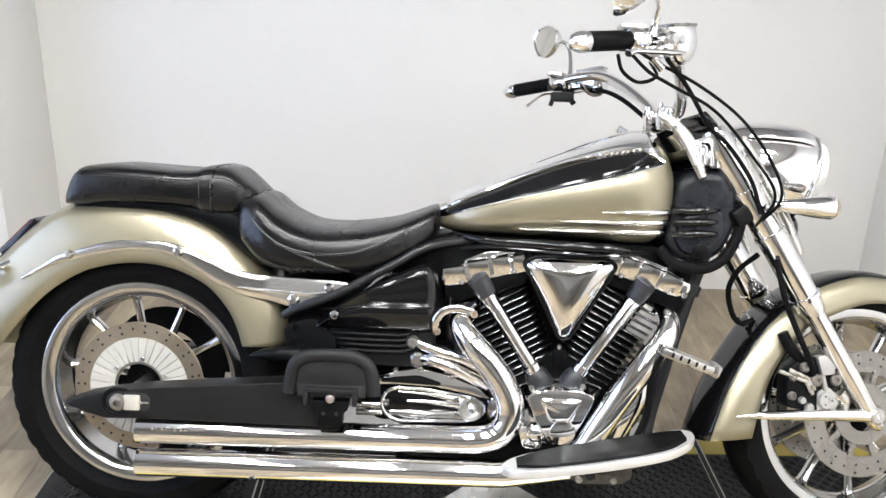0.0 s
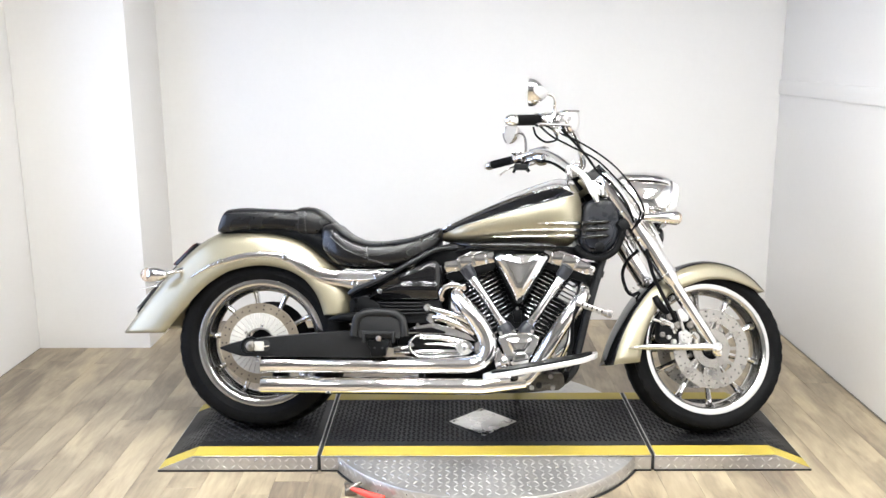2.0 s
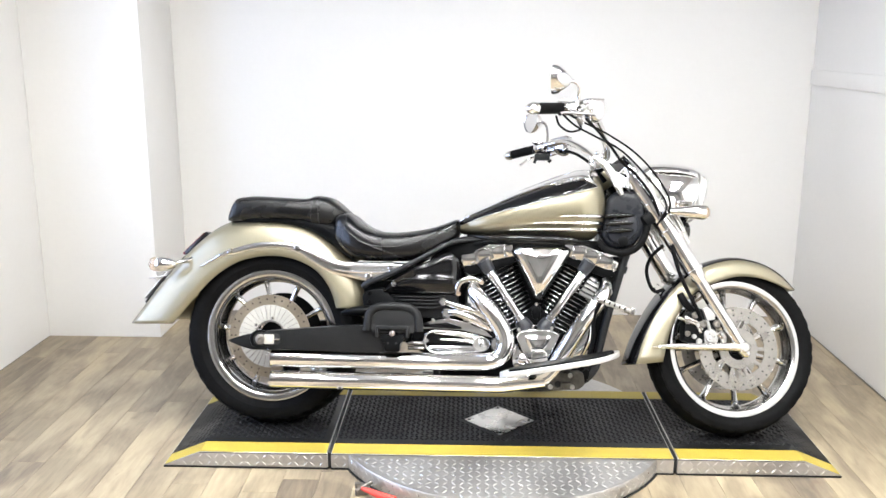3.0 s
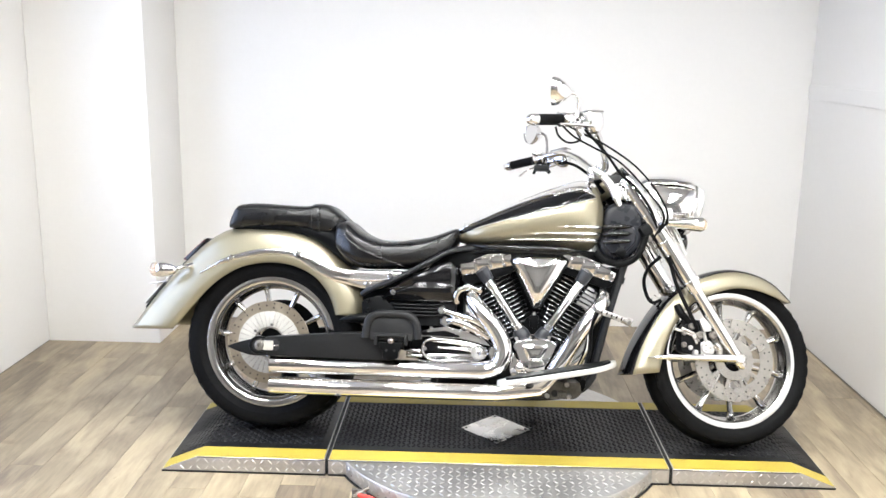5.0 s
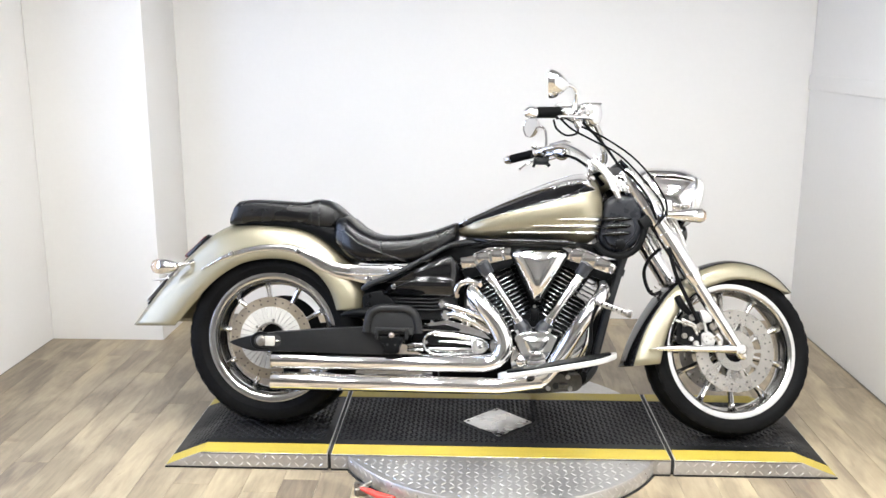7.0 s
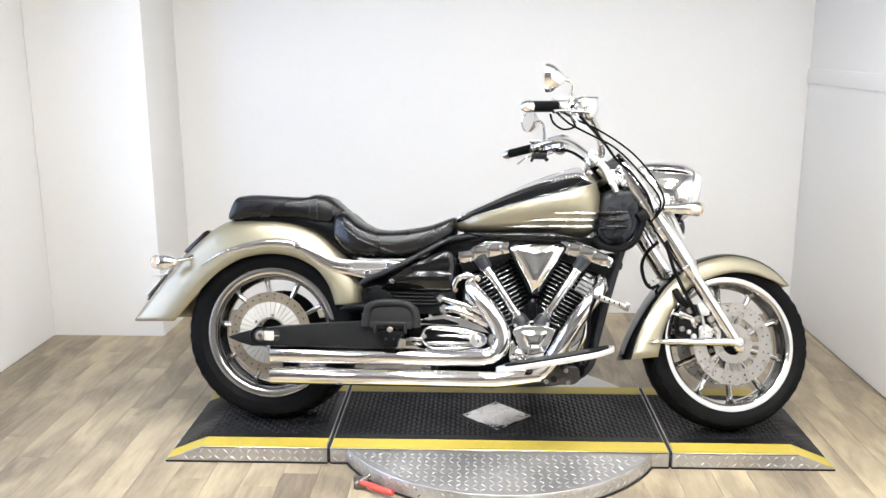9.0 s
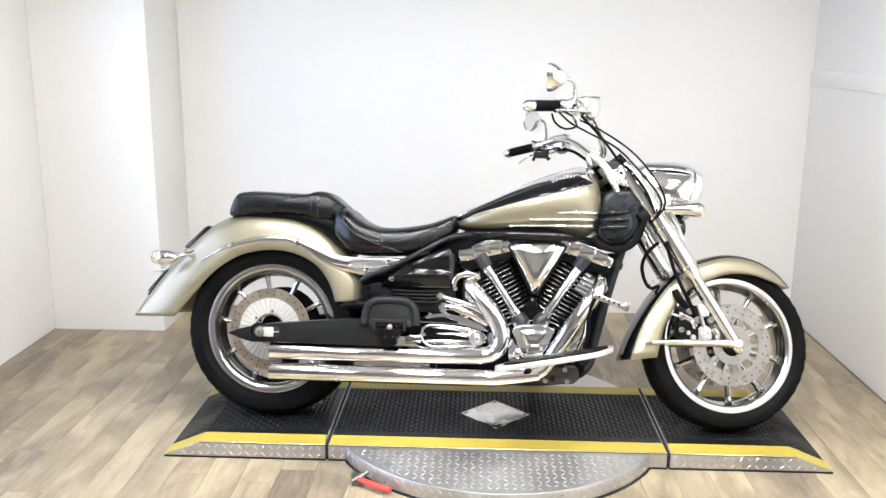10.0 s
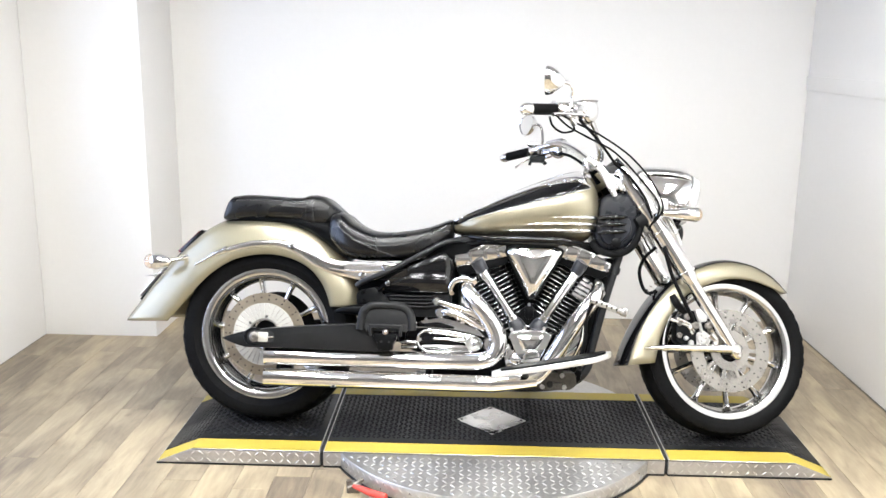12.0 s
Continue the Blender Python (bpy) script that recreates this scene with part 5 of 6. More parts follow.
bm = bmesh.new()
prism(bm, rounded([(0.56, 0.58), (0.62, 0.685), (0.72, 0.712), (1.10, 0.705), (1.20, 0.70), (1.24, 0.66), (1.05, 0.62), (0.90, 0.62), (0.72, 0.60)], 0.02), -0.088, 0.088, 0.012)
part("backbone", bm, ENGINE_BLACK, frame_ob, "black frame backbone under the tank")
for x0, x1, y, z in ((0.74, 0.86, -0.10, 0.688), (0.90, 1.04, -0.115, 0.684), (1.08, 1.16, -0.115, 0.690)):
    bm = bmesh.new()
    sweep(bm, [(x0, y, z - 0.006), ((x0 + x1) / 2, y - 0.01, z + 0.003), (x1, y, z)], [0.004, 0.006, 0.004], 8, 4)
    part("fuel_hose", bm, RUBBER, frame_ob)

# radiator side cover
COVER = [(1.190, 0.705), (1.205, 0.800), (1.214, 0.865), (1.262, 0.892), (1.335, 0.885), (1.362, 0.830), (1.366, 0.765), (1.335, 0.690), (1.290, 0.662), (1.235, 0.664)]
bm = bmesh.new()
prism(bm, rounded(COVER, 0.03, 4), -0.118, 0.118, 0.022, 4, 0.92)
rad = part("steering_head_cover", bm, ENAMEL, bike, "black steering head cover", sharp=60)
bm = bmesh.new()
prism(bm, rounded([(1.215, 0.72), (1.225, 0.78), (1.325, 0.80), (1.335, 0.74), (1.29, 0.69), (1.235, 0.69)], 0.02), -0.132, -0.112, 0.008, 3, 0.9)
part("cover_panel", bm, ENAMEL, rad)
bm = bmesh.new()
sweep(bm, [(1.190, -0.105, 0.700), (1.225, -0.122, 0.668), (1.285, -0.126, 0.660), (1.335, -0.124, 0.690), (1.362, -0.120, 0.755), (1.366, -0.112, 0.820), (1.35, -0.10, 0.88)], 0.0125, 14, 6)
part("breather_hose", bm, RUBBER, rad, "ribbed black hose round the cover")
for k, z in enumerate((0.790, 0.764, 0.738)):
    bm = bmesh.new()
    sweep(bm, [(1.214, -0.122, z - 0.002), (1.24, -0.136, z), (1.275, -0.140, z + 0.002), (1.300, -0.136, z + 0.003), (1.315, -0.125, z + 0.004)], [0.008, 0.0085, 0.0085, 0.006, 0.002], 12, 5)
    part("cover_strake", bm, GLOSS_BLACK, rad, "gloss black strake")
bm = bmesh.new()
lathe(bm, [(0.018, -0.130), (0.018, -0.134), (0.010, -0.136)], (1.275, 0, 0.700), "y", 20)
part("embossed_mark", bm, SATIN_BLACK, rad)
bm = bmesh.new()
box(bm, (0, 0, 0), (0.036, 0.125, 0.36), 0.010, Matrix.Translation((1.222, 0, 0.47)) @ Matrix.Rotation(radians(15), 4, "Y"))
part("oil_cooler", bm, ENGINE_BLACK, bike, "dark oil cooler between the frame tubes")

# engine
engine = part("engine", prism(bmesh.new(), rounded([(0.62, 0.20), (0.60, 0.36), (0.70, 0.43), (0.86, 0.42), (0.93, 0.45), (1.04, 0.45), (1.13, 0.40), (1.16, 0.28), (1.12, 0.18), (0.80, 0.165)], 0.04, 4), -0.115, 0.115, 0.02, 3), ENGINE_BLACK, bike, "chrome and black V-twin engine")


def cylinder(name, base, top):
    base, top = Vector(base), Vector(top)
    ax = (top - base).normalized()
    sidew = Vector((ax.z, 0, -ax.x))
    m = Matrix((( sidew.x, 0, ax.x, base.x), (0, 1, 0, 0), (sidew.z, 0, ax.z, base.z), (0, 0, 0, 1)))
    high = (top - base).length
    bm = bmesh.new()
    core = rounded([(-0.066, -0.106), (0.066, -0.106), (0.066, 0.106), (-0.066, 0.106)], 0.03, 4)
    loft(bm, [[(x, y, 0) for x, y in core], [(x * 1.2, y, high) for x, y in core]])
    c = part(name, bm, ENGINE_BLACK, engine, "black finned cylinder", m=m)
    count = 14
    for k in range(count):
        z = high * (k + 0.5) / count
        w = 0.074 + 0.020 * (k / count)
        outline = rounded([(-w, -0.118), (w, -0.118), (w, 0.118), (-w, 0.118)], 0.03, 4)
        bm = bmesh.new()
        tmp = bmesh.new()
        loft(tmp, [[(x, y, z - 0.0030) for x, y in outline], [(x, y, z + 0.0030) for x, y in outline]])
        join(bm, tmp)
        part("fin", bm, ENGINE_BLACK, c, m=m)
        bm = bmesh.new()
        sweep(bm, [(-w - 0.0002, -0.070, z), (-w - 0.0002, -0.092, z), (-w + 0.008, -0.111, z), (-w + 0.026, -0.1188, z), (w - 0.026, -0.1188, z), (w - 0.008, -0.111, z), (w + 0.0002, -0.092, z), (w + 0.0002, -0.070, z)], 0.0014, 6, 1, smooth=False)
        part("fin_edge", bm, FIN_EDGE, c, m=m)
    return c


cylinder("rear_cylinder", (0.905, 0, 0.400), (0.802, 0, 0.600))
cylinder("front_cylinder", (1.035, 0, 0.400), (1.140, 0, 0.600))


def rocker(name, low, high, cap):
    """Chrome rocker cover: a lower black head and a stepped chrome cap."""
    h = part(name, prism(bmesh.new(), rounded(low, 0.012), -0.136, 0.136, 0.008), ENGINE_BLACK, engine, "chrome rocker cover on a black head")
    bm = bmesh.new()
    prism(bm, rounded(high, 0.014, 4), -0.142, 0.142, 0.012, 4, 0.97)
    part("cover", bm, CHROME, h, "polished chrome cover", sharp=50)
    bm = bmesh.new()
    prism(bm, rounded(cap, 0.010, 3), -0.120, 0.120, 0.009, 3, 0.95)
    part("cap", bm, CHROME, h, sharp=50)
    return h


rr = rocker("rear_head", [(0.706, 0.582), (0.735, 0.566), (0.888, 0.612), (0.895, 0.645), (0.714, 0.606)], [(0.692, 0.632), (0.698, 0.606), (0.714, 0.597), (0.884, 0.638), (0.893, 0.660), (0.872, 0.674), (0.770, 0.664)],
            [(0.740, 0.655), (0.77, 0.640), (0.86, 0.662), (0.875, 0.682), (0.80, 0.682)])
fr = rocker("front_head", [(1.056, 0.656), (1.068, 0.620), (1.222, 0.566), (1.248, 0.580), (1.235, 0.61)], [(1.054, 0.672), (1.064, 0.646), (1.228, 0.594), (1.256, 0.596), (1.266, 0.625), (1.180, 0.662), (1.075, 0.684)],
            [(1.070, 0.675), (1.10, 0.660), (1.20, 0.636), (1.215, 0.655), (1.13, 0.688)])
for x, z, par in ((0.745, 0.612, rr), (0.86, 0.642, rr), (0.705, 0.62, rr), (1.10, 0.64, fr), (1.215, 0.612, fr), (1.245, 0.60, fr)):
    bolt(par, (x, -0.140, z), 0.007, 0.005)
for par, steps in ((rr, ((0.728, 0.632, 0.044, -10), (0.782, 0.648, 0.040, -14), (0.832, 0.658, 0.034, -14), (0.872, 0.664, 0.022, -14))),
                   (fr, ((1.082, 0.672, 0.026, 16), (1.120, 0.664, 0.034, 16), (1.164, 0.650, 0.040, 20), (1.214, 0.630, 0.044, 24)))):
    for x, z, wide, tilt in steps:
        bm = bmesh.new()
        m = Matrix.Translation((x, -0.131, z - 0.004)) @ Matrix.Rotation(radians(tilt), 4, "Y") @ Matrix.Rotation(radians(9), 4, "X")
        box(bm, (0, 0, 0), (wide + 0.006, 0.030, 0.040), 0.0035, m)
        part("facet", bm, CHROME, par)

for a, b in (((0.808, 0.578), (0.918, 0.410)), ((1.128, 0.580), (1.018, 0.410))):
    p, q = Vector((a[0], -0.140, a[1])), Vector((b[0], -0.136, b[1]))
    p = p - (q - p).normalized() * 0.022
    bm = bmesh.new()
    d = (q - p).normalized()
    sweep(bm, [p, p + d * 0.004, q - d * 0.022, q - d * 0.02, q], [0.0165, 0.018, 0.018, 0.022, 0.022], 20, 1, smooth=False)
    tube = part("pushrod_tube", bm, CHROME, engine, "chrome pushrod tube")
    bm = bmesh.new()
    sweep(bm, [q - d * 0.004, q + d * 0.012, q + d * 0.04, q + d * 0.055], [0.022, 0.028, 0.029, 0.024], 20, 1, smooth=False)
    part("lifter_boss", bm, GREY_ENAMEL, tube)
    bm = bmesh.new()
    sweep(bm, [p + d * 0.016, p + d * 0.004, p - d * 0.014, p - d * 0.030], [0.0205, 0.0225, 0.024, 0.025], 20, 1, smooth=False)
    part("tappet_boss", bm, GREY_ENAMEL, tube)
    for k in (-1, 1):
        bolt(tube, (q.x + d.x * 0.03 + k * 0.024, -0.166, q.z + d.z * 0.03 + 0.004 * k), 0.006, 0.007, DULL_CHROME)
bm = bmesh.new()
lathe(bm, [(0.046, -0.10), (0.046, -0.120), (0.040, -0.126)], (0.972, 0, 0.41), "y", 32)
box(bm, (0.972, -0.116, 0.440), (0.034, 0.03, 0.05), 0.010)
part("cam_chest", bm, ENGINE_BLACK, engine)
for x, z in ((0.972, 0.470), (0.925, 0.392), (1.020, 0.392), (0.905, 0.425), (1.045, 0.425)):
    bolt(engine, (x, -0.132, z), 0.006, 0.006, DULL_CHROME)

# dark backing added to block the bright wall between the cylinders
bm = bmesh.new()
prism(bm, rounded([(0.885, 0.405), (1.060, 0.405), (1.120, 0.600), (1.075, 0.650), (0.880, 0.650), (0.830, 0.600)], 0.015), -0.085, 0.085, 0.010)
part("engine_backing", bm, ENGINE_BLACK, engine, "dark backing added between the cylinders")

# chrome V cover between the cylinders
V_OUT = [(0.880, 0.662), (0.905, 0.678), (1.065, 0.680), (1.092, 0.664), (1.050, 0.590), (0.990, 0.492), (0.968, 0.490), (0.918, 0.590)]
bm = bmesh.new()
prism(bm, rounded(V_OUT, 0.022, 5), -0.150, -0.060, 0.006, 3)
vc = part("air_intake_cover", bm, SATIN_BLACK, engine, "triangular chrome cover with a black rim", sharp=50)
bm = bmesh.new()
dome(bm, rounded([(cx + (x - cx) * 0.97, cz + (z - cz) * 0.97) for cx, cz in ((0.983, 0.617),) for x, z in V_OUT], 0.016, 4), -0.150, 0.026, 5, 0.5, 0.012, (0.983, 0.630))
part("raised_face", bm, CHROME, vc, sharp=28)
bm = bmesh.new()
sweep(bm, [(x, -0.152, z) for x, z in rounded(V_OUT, 0.022, 5)] + [(V_OUT[0][0] + 0.006, -0.152, V_OUT[0][1] - 0.012)], 0.0028, 8, 1, smooth=False)
part("rim_bead", bm, SATIN_BLACK, vc)

# lower chrome cover with round cap
L_OUT = [(0.876, 0.376), (0.926, 0.395), (1.028, 0.397), (1.078, 0.379), (1.044, 0.300), (1.006, 0.242), (0.946, 0.240), (0.906, 0.300)]
bm = bmesh.new()
prism(bm, rounded(L_OUT, 0.014, 3), -0.178, -0.135, 0.005, 3, 0.76)
prism(bm, rounded(L_OUT, 0.014, 3), -0.140, -0.10, 0.004, 2)
lc = part("timing_cover", bm, CHROME, engine, "triangular chrome timing cover", sharp=50)
bm = bmesh.new()
dome(bm, rounded([(0.926, 0.362), (1.028, 0.363), (1.002, 0.304), (0.952, 0.304)], 0.010, 3), -0.177, 0.008, 5, 0.5, 0.006)
part("raised_face", bm, CHROME, lc, sharp=28)
bm = bmesh.new()
lathe(bm, [(0.031, -0.158), (0.031, -0.176), (0.028, -0.183), (0.018, -0.186), (0.004, -0.187)], (0.984, 0, 0.283), "y", 32)
part("filler_cap", bm, CHROME, lc, "round chrome cap")
bm = bmesh.new()
lathe(bm, [(0.020, -0.155), (0.020, -0.170), (0.012, -0.176)], (0.925, 0, 0.275), "y", 20)
part("boss", bm, CHROME, lc)
bm = bmesh.new()
prism(bm, rounded([(0.895, 0.33), (0.93, 0.30), (0.945, 0.235), (0.90, 0.228), (0.888, 0.27)], 0.012), -0.150, -0.10, 0.006)
part("side_lobe", bm, CHROME, lc)

# gearcase cover
# black block added to darken the see-through gap here
bm = bmesh.new()
box(bm, (0.615, 0, 0.385), (0.24, 0.20, 0.15), 0.02)
part("gearbox_filler", bm, ENGINE_BLACK, engine, "black filler block behind the gearcase cover")
G_OUT = [(0.520, 0.352), (0.568, 0.396), (0.640, 0.402), (0.765, 0.388), (0.825, 0.358), (0.835, 0.318), (0.815, 0.288), (0.560, 0.286), (0.528, 0.310)]
bm = bmesh.new()
prism(bm, rounded(G_OUT, 0.02, 4), -0.152, -0.08, 0.008, 3, 0.97)
gear = part("gearcase_cover", bm, ENGINE_BLACK, engine, "black and chrome gearcase cover with a raised loop", sharp=50)
bm = bmesh.new()
prism(bm, rounded([(0.560, 0.392), (0.600, 0.404), (0.656, 0.414), (0.718, 0.402), (0.792, 0.374), (0.818, 0.350), (0.775, 0.358), (0.700, 0.374), (0.600, 0.377), (0.560, 0.374)], 0.006), -0.164, -0.140, 0.004, 3)
panel = part("sloped_panel", bm, CHROME, gear, "sloped chrome panel", sharp=50)
bm = bmesh.new()
prism(bm, rounded([(0.572, 0.390), (0.655, 0.400), (0.708, 0.384), (0.704, 0.376), (0.600, 0.380), (0.572, 0.380)], 0.004), -0.1652, -0.160, 0.0008)
part("inset", bm, GLOSS_BLACK, panel)
for x, z in ((0.661, 0.411), (0.718, 0.411), (0.732, 0.400), (0.782, 0.387), (0.604, 0.408)):
    bolt(panel, (x, -0.158, z), 0.0075, 0.010, CHROME)
LOOP = [(0.571, 0.330), (0.582, 0.359), (0.607, 0.370), (0.677, 0.367), (0.767, 0.353), (0.800, 0.342), (0.808, 0.324), (0.796, 0.306), (0.770, 0.297), (0.680, 0.293), (0.610, 0.291), (0.584, 0.305)]
loop = rounded(LOOP, 0.018, 3)
bm = bmesh.new()
prism(bm, loop, -0.164, -0.130, 0.002, 2)
floor_plate = part("loop_floor", bm, GLOSS_BLACK, gear)
bm = bmesh.new()
sweep(bm, [(x, -0.166, z) for x, z in loop + loop[:2]], 0.0048, 10, 1, smooth=False)
part("raised_loop", bm, CHROME, gear)
for pts, rad in ((((0.632, -0.164, 0.338), (0.690, -0.166, 0.338), (0.752, -0.166, 0.334)), [0.002, 0.0045, 0.009]), (((0.592, -0.164, 0.310), (0.670, -0.166, 0.308), (0.760, -0.166, 0.309)), [0.005, 0.010, 0.010]),
                 (((0.612, -0.164, 0.360), (0.690, -0.165, 0.355), (0.770, -0.166, 0.340)), [0.0015, 0.004, 0.008])):
    bm = bmesh.new()
    sweep(bm, pts, rad, 10, 5, flat=0.6)
    part("rib", bm, CHROME, floor_plate)
bm = bmesh.new()
lathe(bm, [(0.028, -0.158), (0.028, -0.170), (0.024, -0.176), (0.021, -0.176), (0.020, -0.171), (0.010, -0.172), (0.005, -0.176)], (0.776, 0, 0.326), "y", 32)
part("round_plug", bm, DULL_CHROME, gear, "round plug with a bright ring")
for x, z in ((0.742, 0.346), (0.744, 0.310), (0.584, 0.334)):
    bolt(gear, (x, -0.160, z), 0.0085, 0.012, CHROME)
bm = bmesh.new()
cyl(bm, (0.515, -0.150, 0.322), (0.572, -0.150, 0.322), 0.0085)
cyl(bm, (0.515, -0.150, 0.304), (0.574, -0.150, 0.305), 0.0075)
part("shaft", bm, CHROME, gear)
for pts, r in ((((0.645, -0.150, 0.472), (0.700, -0.165, 0.456), (0.760, -0.165, 0.438), (0.815, -0.150, 0.405)), 0.012), (((0.655, -0.145, 0.432), (0.690, -0.165, 0.434), (0.750, -0.168, 0.412), (0.81, -0.15, 0.378)), 0.014)):
    bm = bmesh.new()
    sweep(bm, pts, r, 14, 6)
    part("oil_pipe", bm, CHROME, engine, "bright oil pipe")
for c in ((0.640, 0.474, 0.016), (0.652, 0.432, 0.018), (0.735, 0.405, 0.012)):
    bm = bmesh.new()
    lathe(bm, [(c[2], -0.120), (c[2], -0.158), (c[2] * 0.7, -0.164)], (c[0], 0, c[1]), "y", 18)
    part("pipe_union", bm, DULL_CHROME, engine)
bm = bmesh.new()
lathe(bm, [(0.035, -0.10), (0.035, -0.150), (0.028, -0.158), (0.01, -0.160)], (0.842, 0, 0.325), "y", 28)
part("starter_cover", bm, CHROME, engine)
bm = bmesh.new()
prism(bm, rounded([(0.950, 0.195), (0.985, 0.232), (1.165, 0.240), (1.160, 0.205), (1.140, 0.185), (1.02, 0.180)], 0.012), -0.135, 0.10, 0.008)
cast = part("footboard_bracket", bm, ENGINE_BLACK, engine, "dark cast bracket under the engine")
bm = bmesh.new()
prism(bm, rounded([(0.998, 0.186), (1.002, 0.222), (1.050, 0.236), (1.136, 0.238), (1.142, 0.196), (1.120, 0.178), (1.030, 0.175)], 0.010), -0.205, -0.130, 0.006)
box(bm, (1.075, -0.206, 0.196), (0.034, 0.012, 0.016), 0.003)
hinge = part("hinge_plate", bm, DARK_CAST, cast, "dark cast hinge plate")
for x, z, r in ((1.022, 0.187, 0.011), (1.090, 0.228, 0.011), (1.098, 0.188, 0.011)):
    bolt(hinge, (x, -0.204, z), r * 0.8, 0.010, DULL_CHROME)
bm = bmesh.new()
lathe(bm, [(0.012, -0.2056), (0.012, -0.200)], (1.048, 0, 0.196), "y", 14)
part("hole", bm, DARK_GAP, hinge)

# side cover and ribbed box under the seat
SIDE_TOP = [(0.425, 0.512), (0.450, 0.540), (0.500, 0.574), (0.560, 0.608), (0.620, 0.636), (0.662, 0.652), (0.686, 0.640), (0.700, 0.600)]
bm = bmesh.new()
rings = []
for x in np.linspace(0.425, 0.700, 24):
    top = float(np.interp(x, [p[0] for p in SIDE_TOP], [p[1] for p in SIDE_TOP]))
    out = 0.174 + 0.010 * math.sin(math.pi * (x - 0.425) / 0.275) - 0.030 * max(0.0, (x - 0.672) / 0.028) ** 2
    mid = min(0.556, 0.500 + (top - 0.500) * 0.6)
    half = [(out - 0.030, 0.499), (out - 0.016, 0.501), (out - 0.010, 0.508), (out - 0.004, (0.508 + mid) / 2), (out + 0.002, mid - 0.003), (out - 0.001, mid + 0.002), (out - 0.005, mid + (top - mid) * 0.12), (out - 0.003, mid + (top - mid) * 0.45),
            (out, mid + (top - mid) * 0.80), (out - 0.006, mid + (top - mid) * 0.93), (out - 0.024, top - 0.001), (out - 0.070, top)]
    rings.append([(x, -w, z) for w, z in half] + [(x, w, z) for w, z in reversed(half)])
loft(bm, rings)
sc = part("side_cover", bm, GLOSS_BLACK, bike, "gloss black side cover under the seat", sharp=60)
bm = bmesh.new()
sweep(bm, [(0.44, -0.176, 0.545), (0.55, -0.181, 0.556), (0.68, -0.177, 0.556)], [0.001, 0.003, 0.002], 8, 5)
part("crease", bm, GLOSS_BLACK, sc)
bolt(sc, (0.464, -0.172, 0.532), 0.011, 0.008)
bolt(sc, (0.544, -0.174, 0.524), 0.005, 0.004, SATIN_BLACK)
bm = bmesh.new()
box(bm, (0.500, -0.1755, 0.531), (0.020, 0.004, 0.005), 0.001)
part("badge", bm, SATIN_CHROME, sc, "small silver badge")
bm = bmesh.new()
prism(bm, rounded([(0.445, 0.497), (0.690, 0.498), (0.690, 0.415), (0.500, 0.415)], 0.012), -0.150, 0.150, 0.008)
rb = part("ribbed_box", bm, PLASTIC, bike, "ribbed black plastic box")
for k in range(4):
    bm = bmesh.new()
    z = 0.488 - k * 0.0125
    sweep(bm, [(0.462 + k * 0.006, -0.150, z), (0.48 + k * 0.006, -0.158, z), (0.600, -0.160, z), (0.630, -0.158, z + 0.004), (0.642, -0.150, z + 0.010)], 0.0042, 8, 4)
    part("rib", bm, SATIN_BLACK, rb)

# swingarm
SWING = [(-0.122, 0.323), (-0.075, 0.340), (-0.030, 0.350), (0.050, 0.362), (0.200, 0.376), (0.358, 0.388), (0.481, 0.378), (0.500, 0.330), (0.483, 0.292), (0.250, 0.293), (0.073, 0.295), (-0.030, 0.292), (-0.075, 0.304)]
for s in (-1, 1):
    bm = bmesh.new()
    prism(bm, rounded(SWING, 0.008, 2), *((-0.232, -0.168) if s < 0 else (0.168, 0.232)), 0.012, 3)
    sw = part("swingarm", bm, SWING_PAINT, bike, "satin black swingarm with a pointed tail", sharp=60)
    y = s * 0.232
    bm = bmesh.new()
    box(bm, (0.030, y + s * 0.001, 0.331), (0.036, 0.012, 0.034), 0.004)
    part("adjuster_block", bm, CAST_WHITE, sw, "pale metal chain adjuster block")
    bm = bmesh.new()
    prism(bm, rounded([(-0.026, 0.308), (0.070, 0.312), (0.070, 0.352), (-0.026, 0.356)], 0.020, 4), *sorted((y - s * 0.004, y + s * 0.0006)), 0.0005)
    part("slot", bm, DARK_GAP, sw)
    bm = bmesh.new()
    sweep(bm, [(0.02, y, 0.358), (-0.010, y, 0.359), (-0.030, y, 0.345), (-0.033, y, 0.328), (-0.026, y, 0.312), (-0.008, y, 0.304), (0.025, y, 0.303)], [0.003, 0.005, 0.006, 0.006, 0.006, 0.005, 0.003], 10, 4)
    part("axle_boss", bm, SATIN_BLACK, sw)
    bm = bmesh.new()
    cyl(bm, (0.046, y + s * 0.002, 0.331), (0.068, y + s * 0.002, 0.332), 0.003)
    part("adjuster_bolt", bm, DULL_CHROME, sw)
    bm = bmesh.new()
    lathe(bm, [(0.0185, y), (0.0185, y + s * 0.006), (0.0150, y + s * 0.007), (0.0145, y + s * 0.014), (0.011, y + s * 0.016), (0.0065, y + s * 0.016), (0.006, y + s * 0.006)], (0, 0, 0.331), "y", 24)
    part("axle_nut", bm, GREY_CAST, sw, "grey axle nut")
bm = bmesh.new()
cyl(bm, (0, -0.2, 0.33), (0, 0.2, 0.33), 0.014)
part("rear_axle", bm, DULL_CHROME, bike)
bm = bmesh.new()
sweep(bm, [(0.270, -0.150, 0.424), (0.31, -0.158, 0.432), (0.37, -0.160, 0.434), (0.42, -0.155, 0.43)], [0.004, 0.014, 0.020, 0.020], 14, 5)
part("passenger_peg_mount", bm, SATIN_BLACK, bike)
bm = bmesh.new()
